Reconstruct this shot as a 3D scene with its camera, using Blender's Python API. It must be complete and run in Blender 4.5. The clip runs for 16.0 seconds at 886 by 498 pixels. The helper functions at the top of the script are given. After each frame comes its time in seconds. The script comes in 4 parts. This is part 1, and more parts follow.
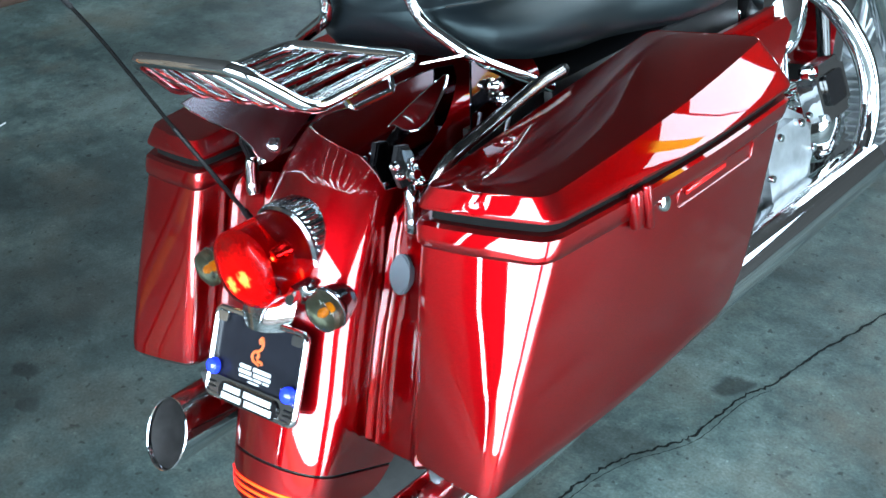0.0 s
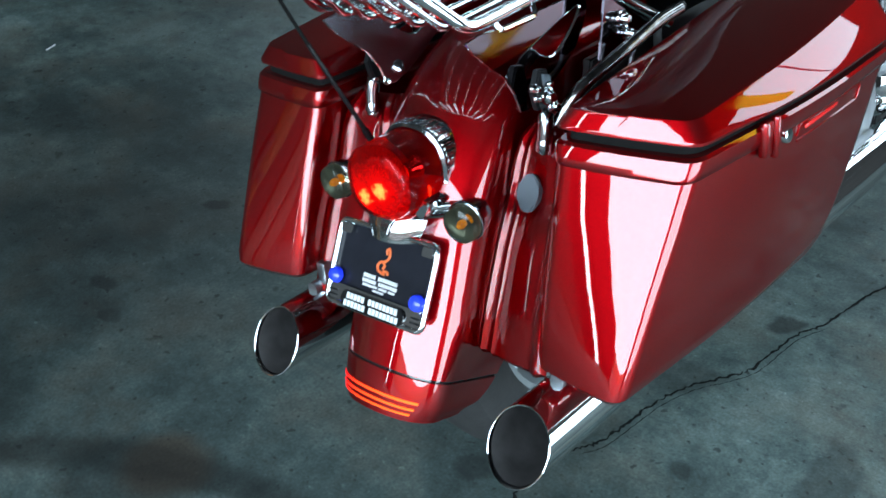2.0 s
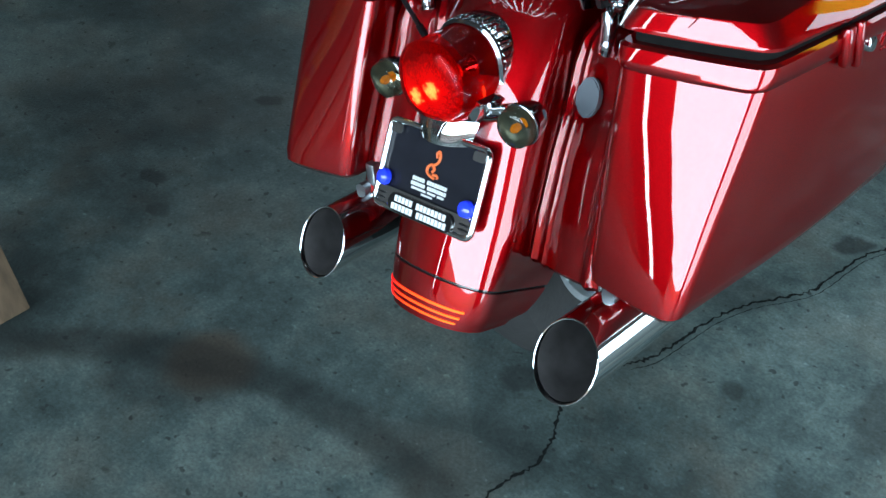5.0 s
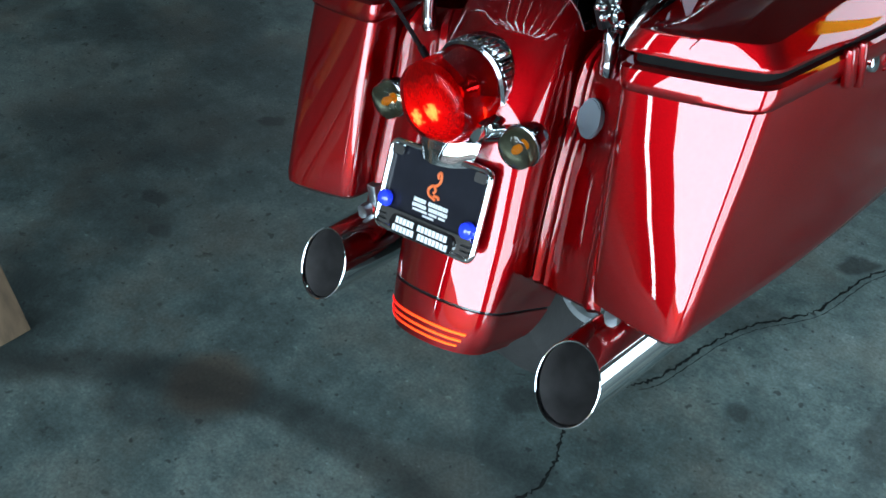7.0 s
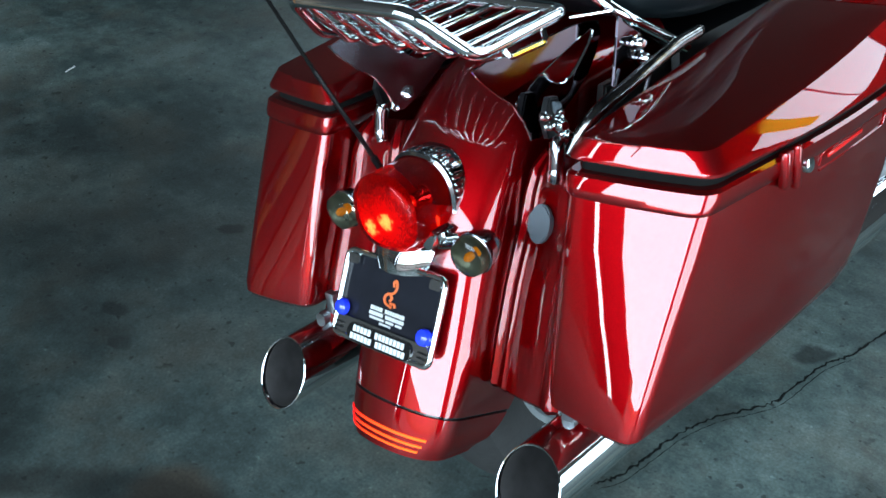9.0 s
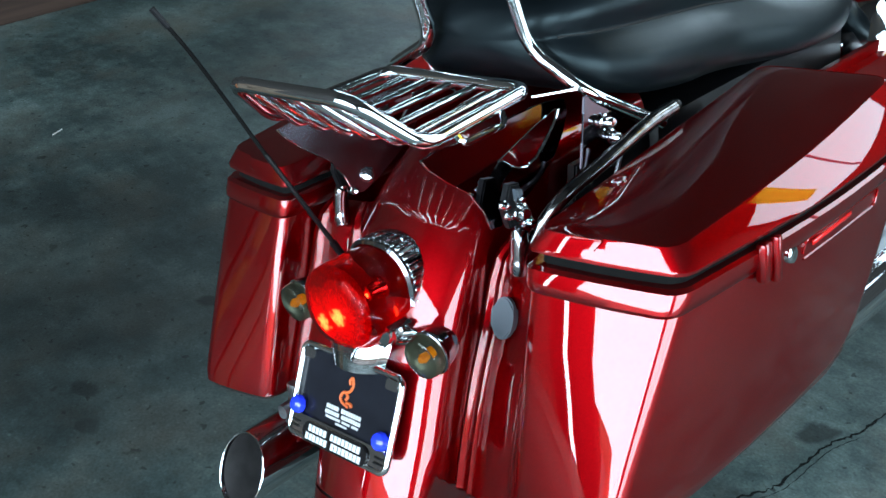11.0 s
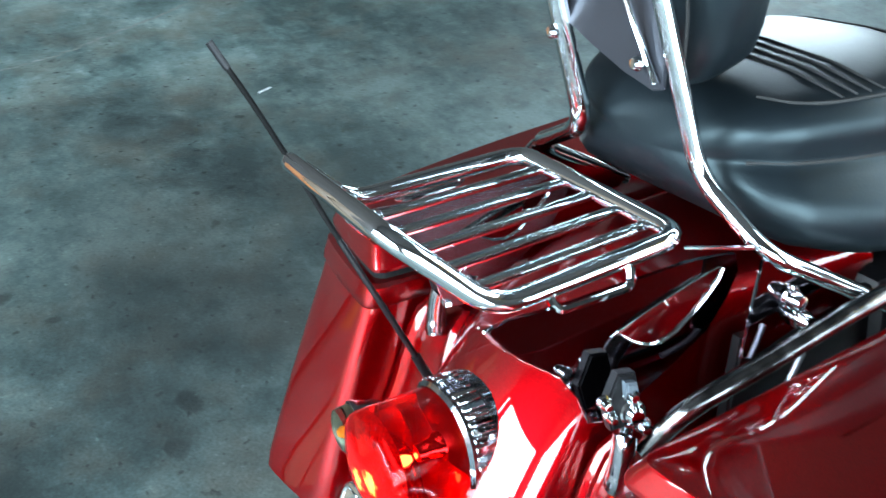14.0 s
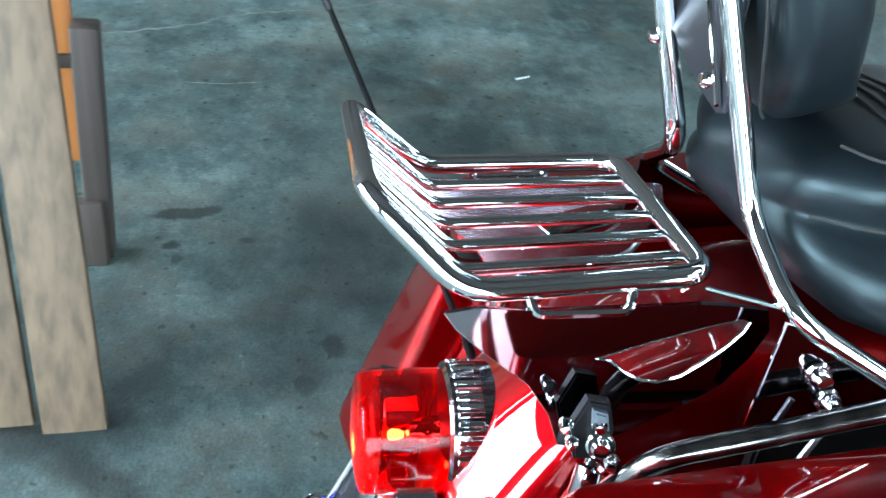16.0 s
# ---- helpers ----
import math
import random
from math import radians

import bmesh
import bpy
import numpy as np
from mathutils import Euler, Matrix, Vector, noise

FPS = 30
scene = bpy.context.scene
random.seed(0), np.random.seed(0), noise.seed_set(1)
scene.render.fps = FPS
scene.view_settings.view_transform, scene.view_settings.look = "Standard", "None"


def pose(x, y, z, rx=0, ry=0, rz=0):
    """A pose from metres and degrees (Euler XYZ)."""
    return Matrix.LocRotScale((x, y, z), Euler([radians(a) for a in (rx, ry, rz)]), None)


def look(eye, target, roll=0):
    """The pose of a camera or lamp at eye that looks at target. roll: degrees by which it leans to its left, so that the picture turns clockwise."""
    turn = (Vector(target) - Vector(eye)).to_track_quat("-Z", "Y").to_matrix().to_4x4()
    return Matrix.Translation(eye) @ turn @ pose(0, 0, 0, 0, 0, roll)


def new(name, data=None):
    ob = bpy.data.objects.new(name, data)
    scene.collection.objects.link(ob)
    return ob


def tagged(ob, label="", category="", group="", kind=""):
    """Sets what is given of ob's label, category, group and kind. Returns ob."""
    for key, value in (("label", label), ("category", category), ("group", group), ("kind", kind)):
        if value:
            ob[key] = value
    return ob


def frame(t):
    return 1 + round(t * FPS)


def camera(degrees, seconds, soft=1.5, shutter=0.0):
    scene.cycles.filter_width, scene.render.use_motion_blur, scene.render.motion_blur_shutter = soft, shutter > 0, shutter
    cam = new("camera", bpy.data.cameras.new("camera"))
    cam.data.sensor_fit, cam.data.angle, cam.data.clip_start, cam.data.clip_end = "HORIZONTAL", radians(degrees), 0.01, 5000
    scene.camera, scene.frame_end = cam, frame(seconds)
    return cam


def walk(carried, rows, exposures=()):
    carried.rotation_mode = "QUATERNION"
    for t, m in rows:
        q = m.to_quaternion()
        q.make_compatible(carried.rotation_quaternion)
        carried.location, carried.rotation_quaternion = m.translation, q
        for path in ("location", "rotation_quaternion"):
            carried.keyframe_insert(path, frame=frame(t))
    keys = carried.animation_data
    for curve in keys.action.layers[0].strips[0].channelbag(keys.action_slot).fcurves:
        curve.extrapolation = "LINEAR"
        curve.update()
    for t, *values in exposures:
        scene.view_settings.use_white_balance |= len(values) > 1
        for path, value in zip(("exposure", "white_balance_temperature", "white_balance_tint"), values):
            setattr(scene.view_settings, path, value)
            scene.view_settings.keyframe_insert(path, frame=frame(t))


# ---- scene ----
cam = camera(44.3, 16.0, shutter=0.4)
PATH = [
    (0, (0.874, -0.738, 1.392), (-0.247, 0.534, 0.331), -0.4),
    (0.5, (0.806, -0.859, 1.397), (-0.238, 0.484, 0.346), -0.7),
    (1, (0.785, -0.916, 1.401), (-0.226, 0.433, 0.326), 1.7),
    (1.5, (0.778, -0.939, 1.395), (-0.242, 0.389, 0.3), 2.8),
    (2, (0.773, -0.951, 1.386), (-0.273, 0.328, 0.259), 3.2),
    (2.5, (0.765, -0.959, 1.376), (-0.291, 0.271, 0.204), 3.3),
    (3, (0.752, -0.965, 1.364), (-0.3, 0.235, 0.159), 3.6),
    (3.5, (0.742, -0.972, 1.355), (-0.298, 0.207, 0.119), 4.0),
    (4, (0.744, -0.973, 1.35), (-0.295, 0.193, 0.101), 3.8),
    (4.2, (0.751, -0.956, 1.356), (-0.289, 0.193, 0.091), 3.6),
    (6.5, (0.745, -0.888, 1.344), (-0.313, 0.235, 0.072), 2.7),
    (7, (0.747, -0.898, 1.351), (-0.323, 0.245, 0.105), 2.9),
    (7.5, (0.751, -0.907, 1.359), (-0.328, 0.273, 0.157), 3.2),
    (8, (0.752, -0.907, 1.37), (-0.343, 0.292, 0.202), 2.9),
    (8.5, (0.757, -0.899, 1.373), (-0.34, 0.313, 0.221), 2.4),
    (9, (0.761, -0.892, 1.38), (-0.337, 0.361, 0.274), 2.2),
    (9.5, (0.758, -0.88, 1.386), (-0.348, 0.388, 0.305), 1.7),
    (10, (0.749, -0.855, 1.392), (-0.378, 0.42, 0.341), 1.3),
    (10.2, (0.746, -0.834, 1.394), (-0.381, 0.444, 0.346), 1.4),
    (12.3, (0.732, -0.601, 1.379), (-0.519, 0.556, 0.332), 0.6),
    (12.5, (0.713, -0.579, 1.379), (-0.519, 0.606, 0.34), 2.8),
    (13, (0.636, -0.491, 1.384), (-0.614, 0.64, 0.308), 4.3),
    (13.5, (0.563, -0.413, 1.377), (-0.707, 0.65, 0.257), 4.8),
    (14, (0.535, -0.328, 1.372), (-0.879, 0.502, 0.227), 2.4),
    (14.5, (0.524, -0.204, 1.362), (-0.96, 0.467, 0.203), 1.8),
    (15, (0.51, -0.159, 1.348), (-1.012, 0.361, 0.159), 1.4),
    (15.5, (0.523, -0.136, 1.336), (-1.012, 0.325, 0.14), 3.1),
    (16, (0.606, -0.091, 1.345), (-0.992, 0.217, 0.184), 5.6),
]
walk(cam, [(t, look(eye, target, roll)) for t, eye, target, roll in PATH],
     [(0, 0.46), (1, -0.12), (3, -0.46), (10, -0.42), (12.5, 0.06), (13, 0.36), (14, 1.12), (15, 1.18), (16, 1.02)])

# ---- world, sun, exposure ----
world = bpy.data.worlds.new("sky")
scene.world = world
world.use_nodes = True
wn, wl = world.node_tree.nodes, world.node_tree.links
sky = wn.new("ShaderNodeTexSky")
sky.sky_type, sky.sun_disc = "NISHITA", False
sky.sun_elevation, sky.sun_rotation = radians(55), radians(135)
wl.new(sky.outputs[0], wn["Background"].inputs[0])
wn["Background"].inputs[1].default_value = 0.15
sun = new("sun", bpy.data.lights.new("sun", "SUN"))
sun.data.energy, sun.data.angle, sun.data.color = 4.0, radians(0.5), (1.0, 0.95, 0.88)
sun.matrix_basis = look((4.0, -4.0, 8.0), (0, 0, 0))


def opening_light(name, eye, target, sx, sy, power, color):
    lamp = new(name, bpy.data.lights.new(name, "AREA"))
    lamp.data.shape, lamp.data.size, lamp.data.size_y = "RECTANGLE", sx, sy
    lamp.data.energy, lamp.data.color = power, color
    lamp.matrix_basis = look(eye, target)
    return lamp


# ---- materials ----
def material(name, color, rough=0.5, metal=0.0, coat=0.0, spread=0.0, scale=8.0, bump=0.0, bump_scale=200.0,
             detail_spread=0.0, detail_scale=120.0, rough_spread=0.0, spec=0.5):
    m = bpy.data.materials.new(name)
    m.use_nodes = True
    n, l = m.node_tree.nodes, m.node_tree.links
    b = n["Principled BSDF"]
    b.inputs["Base Color"].default_value = (*color, 1)
    b.inputs["Roughness"].default_value, b.inputs["Metallic"].default_value = rough, metal
    b.inputs["Coat Weight"].default_value, b.inputs["Coat Roughness"].default_value = coat, 0.02
    b.inputs["Specular IOR Level"].default_value = spec
    geo = n.new("ShaderNodeNewGeometry")
    if spread or rough_spread:
        big = n.new("ShaderNodeTexNoise")
        big.inputs["Scale"].default_value, big.inputs["Detail"].default_value = scale, 6
        l.new(geo.outputs["Position"], big.inputs["Vector"])
        fine = n.new("ShaderNodeTexNoise")
        fine.inputs["Scale"].default_value, fine.inputs["Detail"].default_value = detail_scale, 3
        l.new(geo.outputs["Position"], fine.inputs["Vector"])
        both = n.new("ShaderNodeMath")
        both.operation = "MULTIPLY_ADD"
        l.new(fine.outputs["Fac"], both.inputs[0])
        both.inputs[1].default_value = detail_spread / spread if spread else 0.3
        l.new(big.outputs["Fac"], both.inputs[2])
        ramp = n.new("ShaderNodeMapRange")
        ramp.inputs["From Min"].default_value, ramp.inputs["From Max"].default_value = 0.3, 0.7 + (detail_spread / spread if spread else 0.3)
        ramp.inputs["To Min"].default_value, ramp.inputs["To Max"].default_value = 1 - spread, 1 + spread
        l.new(both.outputs[0], ramp.inputs["Value"])
        mul = n.new("ShaderNodeVectorMath")
        mul.operation = "SCALE"
        mul.inputs[0].default_value = color
        l.new(ramp.outputs[0], mul.inputs["Scale"])
        l.new(mul.outputs[0], b.inputs["Base Color"])
        if rough_spread:
            rr = n.new("ShaderNodeMapRange")
            rr.inputs["To Min"].default_value, rr.inputs["To Max"].default_value = rough - rough_spread, rough + rough_spread
            l.new(big.outputs["Fac"], rr.inputs["Value"])
            l.new(rr.outputs[0], b.inputs["Roughness"])
    if bump:
        tex = n.new("ShaderNodeTexNoise")
        tex.inputs["Scale"].default_value, tex.inputs["Detail"].default_value = bump_scale, 4
        l.new(geo.outputs["Position"], tex.inputs["Vector"])
        bp = n.new("ShaderNodeBump")
        bp.inputs["Strength"].default_value, bp.inputs["Distance"].default_value = bump, 0.002
        l.new(tex.outputs["Fac"], bp.inputs["Height"])
        l.new(bp.outputs[0], b.inputs["Normal"])
    return m


def glowing(name, color, strength, base=None):
    m = material(name, base or color, 0.15, coat=0.5)
    b = m.node_tree.nodes["Principled BSDF"]
    b.inputs["Emission Color"].default_value, b.inputs["Emission Strength"].default_value = (*color, 1), strength
    return m


def clear(name, color, rough=0.03, ior=1.45):
    m = material(name, color, rough)
    b = m.node_tree.nodes["Principled BSDF"]
    b.inputs["Transmission Weight"].default_value, b.inputs["IOR"].default_value = 1.0, ior
    return m


# oil spots and broad painted light and shade: x, y, two half sizes, turn, how dark (over 1 is paler)
STAINS_AND_LIGHT = [(-1.018, 0.383, 0.034, 0.022, 30, 0.42), (-0.942, 0.02, 0.036, 0.022, 20, 0.45), (-0.83, -0.033, 0.03, 0.022, 0, 0.6), (0.185, 0.917, 0.05, 0.032, 70, 0.35),
          (0.238, 0.397, 0.028, 0.024, 0, 0.6), (-0.03, 0.148, 0.04, 0.03, 20, 0.62), (-1.39, -0.27, 0.085, 0.022, 100, 0.36), (-1.271, -0.302, 0.024, 0.018, 90, 0.34),
          (-1.286, -0.141, 0.02, 0.012, 90, 0.55), (-1.22, -0.29, 0.014, 0.012, 0, 0.6), (-1.96, 0.235, 0.16, 0.1, 60, 0.75), (0.02, -0.03, 0.14, 0.09, 30, 0.68), (-0.424, -0.29, 0.12, 0.06, 40, 0.72),
          (0.45, 0.55, 0.05, 0.14, 10, 0.6), (0.1, 0.62, 0.09, 0.06, 40, 0.65), (-0.95, -0.45, 0.28, 0.2, 15, 0.72),
          # painted: two shaded areas left of the bike, east daylight, paler west edge
          (-1.35, 0.27, 0.5, 0.38, 30, 0.62), (-1.0, 0.14, 0.48, 0.3, 15, 0.66), (0.55, 0.85, 0.55, 0.75, 0, 1.4), (-2.75, 0.5, 0.6, 1.5, 0, 1.55)]
SMUDGE_ARC = (-0.041, -0.863, 0.765)


def concrete():
    """Old garage concrete: cloudy patches, fine grain, dark oil spots, broad light and shade painted in."""
    m = material("concrete_floor", (0.2, 0.2, 0.2), 0.6)
    n, l = m.node_tree.nodes, m.node_tree.links
    b = n["Principled BSDF"]
    geo = n.new("ShaderNodeNewGeometry")

    def tex(scale, detail, rough=0.6):
        t = n.new("ShaderNodeTexNoise")
        t.inputs["Scale"].default_value, t.inputs["Detail"].default_value, t.inputs["Roughness"].default_value = scale, detail, rough
        l.new(geo.outputs["Position"], t.inputs["Vector"])
        return t
    cloud, mottle, grain, spots = tex(1.6, 8), tex(9, 10, 0.8), tex(160, 3), tex(22, 3, 0.5)
    ramp = n.new("ShaderNodeValToRGB")
    ramp.color_ramp.elements[0].position, ramp.color_ramp.elements[0].color = 0.425, (0.022, 0.0365, 0.035, 1)
    ramp.color_ramp.elements[1].position, ramp.color_ramp.elements[1].color = 0.585, (0.12, 0.16, 0.149, 1)
    mid = ramp.color_ramp.elements.new(0.5)
    mid.color = (0.055, 0.084, 0.08, 1)
    mix = n.new("ShaderNodeMix")
    mix.inputs[0].default_value = 0.45
    l.new(cloud.outputs["Fac"], mix.inputs[2]), l.new(mottle.outputs["Fac"], mix.inputs[3])
    l.new(mix.outputs[0], ramp.inputs[0])
    gr = n.new("ShaderNodeMapRange")
    gr.inputs["From Min"].default_value, gr.inputs["From Max"].default_value = 0.25, 0.75
    gr.inputs["To Min"].default_value, gr.inputs["To Max"].default_value = 0.66, 1.3
    l.new(grain.outputs["Fac"], gr.inputs["Value"])
    sp = n.new("ShaderNodeMapRange")
    sp.inputs["From Min"].default_value, sp.inputs["From Max"].default_value = 0.27, 0.33
    sp.inputs["To Min"].default_value, sp.inputs["To Max"].default_value = 0.5, 1.0
    l.new(spots.outputs["Fac"], sp.inputs["Value"])
    def calc(op, a, c=None):
        q = n.new("ShaderNodeMath")
        q.operation = op
        for i, v in enumerate((a, c)):
            if v is not None:
                if isinstance(v, (int, float)):
                    q.inputs[i].default_value = v
                else:
                    l.new(v, q.inputs[i])
        return q.outputs[0]

    # coordinates bent by noise, so that stain outlines are ragged
    bent = n.new("ShaderNodeVectorMath")
    bent.operation = "MULTIPLY_ADD"
    l.new(tex(14, 4).outputs["Color"], bent.inputs[0])
    bent.inputs[1].default_value = (0.05, 0.05, 0)
    l.new(geo.outputs["Position"], bent.inputs[2])
    total = calc("MULTIPLY", gr.outputs[0], sp.outputs[0])
    # small pits and pale grit
    for scale, lo, hi, a, c in ((48, 0.29, 0.34, 0.35, 1.0), (70, 0.68, 0.73, 1.0, 1.6)):
        q = n.new("ShaderNodeMapRange")
        q.inputs["From Min"].default_value, q.inputs["From Max"].default_value = lo, hi
        q.inputs["To Min"].default_value, q.inputs["To Max"].default_value = a, c
        l.new(tex(scale, 2, 0.5).outputs["Fac"], q.inputs["Value"])
        total = calc("MULTIPLY", total, q.outputs[0])

    def fade(distance, inner, outer, dark):
        q = n.new("ShaderNodeMapRange")
        q.interpolation_type = "SMOOTHSTEP"
        q.inputs["From Min"].default_value, q.inputs["From Max"].default_value = inner, outer
        q.inputs["To Min"].default_value, q.inputs["To Max"].default_value = dark, 1.0
        l.new(distance, q.inputs["Value"])
        return q.outputs[0]
    for x, y, rx, ry, turn, dark in STAINS_AND_LIGHT:
        mp = n.new("ShaderNodeMapping")
        mp.vector_type = "TEXTURE"
        mp.inputs["Location"].default_value = (x + 0.025, y + 0.025, 0)
        mp.inputs["Rotation"].default_value, mp.inputs["Scale"].default_value = (0, 0, radians(turn)), (rx, ry, 1)
        l.new(bent.outputs[0], mp.inputs[0])
        ln = n.new("ShaderNodeVectorMath")
        ln.operation = "LENGTH"
        l.new(mp.outputs[0], ln.inputs[0])
        total = calc("MULTIPLY", total, fade(ln.outputs["Value"], 0.65, 1.15, dark * 0.85 if rx < 0.2 else dark))
    # the curved tyre smudge
    off = n.new("ShaderNodeVectorMath")
    off.operation = "DISTANCE"
    l.new(bent.outputs[0], off.inputs[0])
    off.inputs[1].default_value = (SMUDGE_ARC[0], SMUDGE_ARC[1], 0)
    ring = calc("ABSOLUTE", calc("SUBTRACT", off.outputs["Value"], SMUDGE_ARC[2]))
    arc = fade(ring, 0.015, 0.06, 0.44)
    total = calc("MULTIPLY", total, arc)
    mul = n.new("ShaderNodeVectorMath")
    mul.operation = "SCALE"
    # rusty and dusty tints in patches
    rust = n.new("ShaderNodeMapRange")
    rust.inputs["From Min"].default_value, rust.inputs["From Max"].default_value, rust.inputs["To Max"].default_value = 0.47, 0.68, 0.7
    l.new(tex(3.3, 7, 0.65).outputs["Fac"], rust.inputs["Value"])
    tint = n.new("ShaderNodeMix")
    tint.data_type = "RGBA"
    # a brown oil patch across the smudge
    patch = n.new("ShaderNodeVectorMath")
    patch.operation = "DISTANCE"
    l.new(bent.outputs[0], patch.inputs[0])
    patch.inputs[1].default_value = (-0.395, -0.19, 0)
    brown = calc("MAXIMUM", rust.outputs[0], calc("SUBTRACT", 1.0, fade(patch.outputs["Value"], 0.05, 0.1, 0.0)))
    total = calc("MULTIPLY", total, fade(patch.outputs["Value"], 0.05, 0.1, 0.72))
    l.new(brown, tint.inputs[0]), l.new(ramp.outputs[0], tint.inputs[6])
    tint.inputs[7].default_value = (0.07, 0.062, 0.046, 1)
    l.new(tint.outputs[2], mul.inputs[0]), l.new(total, mul.inputs["Scale"])
    l.new(mul.outputs[0], b.inputs["Base Color"])
    rr = n.new("ShaderNodeMapRange")
    rr.inputs["To Min"].default_value, rr.inputs["To Max"].default_value = 0.5, 0.85
    l.new(mottle.outputs["Fac"], rr.inputs["Value"])
    l.new(rr.outputs[0], b.inputs["Roughness"])
    bp = n.new("ShaderNodeBump")
    bp.inputs["Strength"].default_value, bp.inputs["Distance"].default_value = 0.35, 0.003
    l.new(grain.outputs["Fac"], bp.inputs["Height"])
    l.new(bp.outputs[0], b.inputs["Normal"])
    return m


def wood(name, light, dark, axis):
    m = material(name, light, 0.65)
    n, l = m.node_tree.nodes, m.node_tree.links
    b = n["Principled BSDF"]
    tc = n.new("ShaderNodeTexCoord")
    mp = n.new("ShaderNodeMapping")
    mp.inputs["Scale"].default_value = [0.7 if i == axis else 30 for i in range(3)]
    l.new(tc.outputs["Object"], mp.inputs[0])
    t = n.new("ShaderNodeTexNoise")
    t.inputs["Scale"].default_value, t.inputs["Detail"].default_value, t.inputs["Distortion"].default_value = 1.6, 8, 0.2
    l.new(mp.outputs[0], t.inputs["Vector"])
    ramp = n.new("ShaderNodeValToRGB")
    ramp.color_ramp.elements[0].position, ramp.color_ramp.elements[0].color = 0.35, (*dark, 1)
    ramp.color_ramp.elements[1].position, ramp.color_ramp.elements[1].color = 0.62, (*light, 1)
    l.new(t.outputs["Fac"], ramp.inputs[0])
    l.new(ramp.outputs[0], b.inputs["Base Color"])
    bp = n.new("ShaderNodeBump")
    bp.inputs["Strength"].default_value, bp.inputs["Distance"].default_value = 0.4, 0.002
    l.new(t.outputs["Fac"], bp.inputs["Height"])
    l.new(bp.outputs[0], b.inputs["Normal"])
    return m


def candy_paint():
    """Candy red over fine metal flake under a clear coat."""
    m = material("candy_red_paint", (0.31, 0.001, 0.003), 0.43, metal=1.0, coat=1.0, spec=0.0)
    n, l = m.node_tree.nodes, m.node_tree.links
    b = n["Principled BSDF"]
    geo = n.new("ShaderNodeNewGeometry")
    v = n.new("ShaderNodeTexVoronoi")
    v.inputs["Scale"].default_value = 1400
    l.new(geo.outputs["Position"], v.inputs["Vector"])
    bw = n.new("ShaderNodeRGBToBW")
    l.new(v.outputs["Color"], bw.inputs[0])
    r = n.new("ShaderNodeMapRange")
    r.inputs["To Min"].default_value, r.inputs["To Max"].default_value = 0.75, 1.25
    l.new(bw.outputs[0], r.inputs["Value"])
    mul = n.new("ShaderNodeVectorMath")
    mul.operation = "SCALE"
    mul.inputs[0].default_value = (0.31, 0.001, 0.003)
    l.new(r.outputs[0], mul.inputs["Scale"])
    l.new(mul.outputs[0], b.inputs["Base Color"])
    b.inputs["Coat Roughness"].default_value, b.inputs["Coat IOR"].default_value = 0.012, 1.79
    b.inputs["Specular Tint"].default_value = (0.6, 0.01, 0.015, 1)
    return m


RED = candy_paint()
CHROME = material("chrome", (0.78, 0.79, 0.8), 0.06, metal=1.0, rough_spread=0.03, scale=30)
# rail chrome: the dark, blotchy reflections are mottled into its colour
RAIL = material("chrome_dark_reflections", (0.2, 0.19, 0.19), 0.16, metal=1.0, spread=0.5, scale=60, rough_spread=0.14)
DARK_CHROME = material("smoked_chrome", (0.3, 0.3, 0.32), 0.12, metal=1.0)
# one plate metal in two tones: pale left sheen, dark right reflection painted in
PALE_SHEEN_PLATE = material("pale_sheen_plate", (0.36, 0.33, 0.38), 0.22, metal=1.0, rough_spread=0.08, scale=20)
DARK_PLATE = material("dark_polished_plate", (0.2, 0.18, 0.2), 0.05, metal=1.0, rough_spread=0.03, scale=20)
DARK_STEEL = material("dark_steel", (0.06, 0.063, 0.075), 0.32, metal=0.8, rough_spread=0.08, scale=30)
STEEL = material("satin_steel", (0.42, 0.45, 0.48), 0.35, metal=1.0, rough_spread=0.1, scale=40)
ALU = material("cast_aluminium", (0.45, 0.48, 0.5), 0.42, metal=0.9, spread=0.2, scale=25, bump=0.3, bump_scale=300)
BLACK = material("black_plastic", (0.006, 0.006, 0.007), 0.38, spec=0.22, bump=0.15, bump_scale=600)
GLOSS_BLACK = material("gloss_black", (0.008, 0.008, 0.009), 0.12, coat=0.6)
RUBBER = material("black_rubber", (0.018, 0.018, 0.018), 0.75, spread=0.2, scale=40, bump=0.3, bump_scale=150)
SEAL = material("rubber_seal", (0.006, 0.006, 0.006), 0.85, spec=0.1, spread=0.2, scale=60)
SOOT = material("pipe_inside_soot", (0.06, 0.057, 0.058), 0.6, spread=0.3, scale=30, metal=0.3)
LEATHER = material("black_leather", (0.004, 0.0058, 0.0075), 0.41, spec=0.36, coat=0.0, bump=0.1, bump_scale=420, spread=0.2, scale=6, rough_spread=0.03)
# blue of the daylight is put into the leather's sheen colour
LEATHER.node_tree.nodes["Principled BSDF"].inputs["Specular Tint"].default_value = (0.72, 0.95, 1.0, 1)
THREAD = material("black_thread", (0.01, 0.01, 0.01), 0.8)
GREY_OVAL = material("grey_plug", (0.075, 0.092, 0.11), 0.5, bump=0.1, bump_scale=400)
PLATE = material("plate_insert", (0.012, 0.013, 0.018), 0.22, spec=0.25, spread=0.15, scale=30)
WHITE = material("white_print", (0.75, 0.77, 0.78), 0.6)
ORANGE = material("orange_print", (0.8, 0.16, 0.04), 0.5)
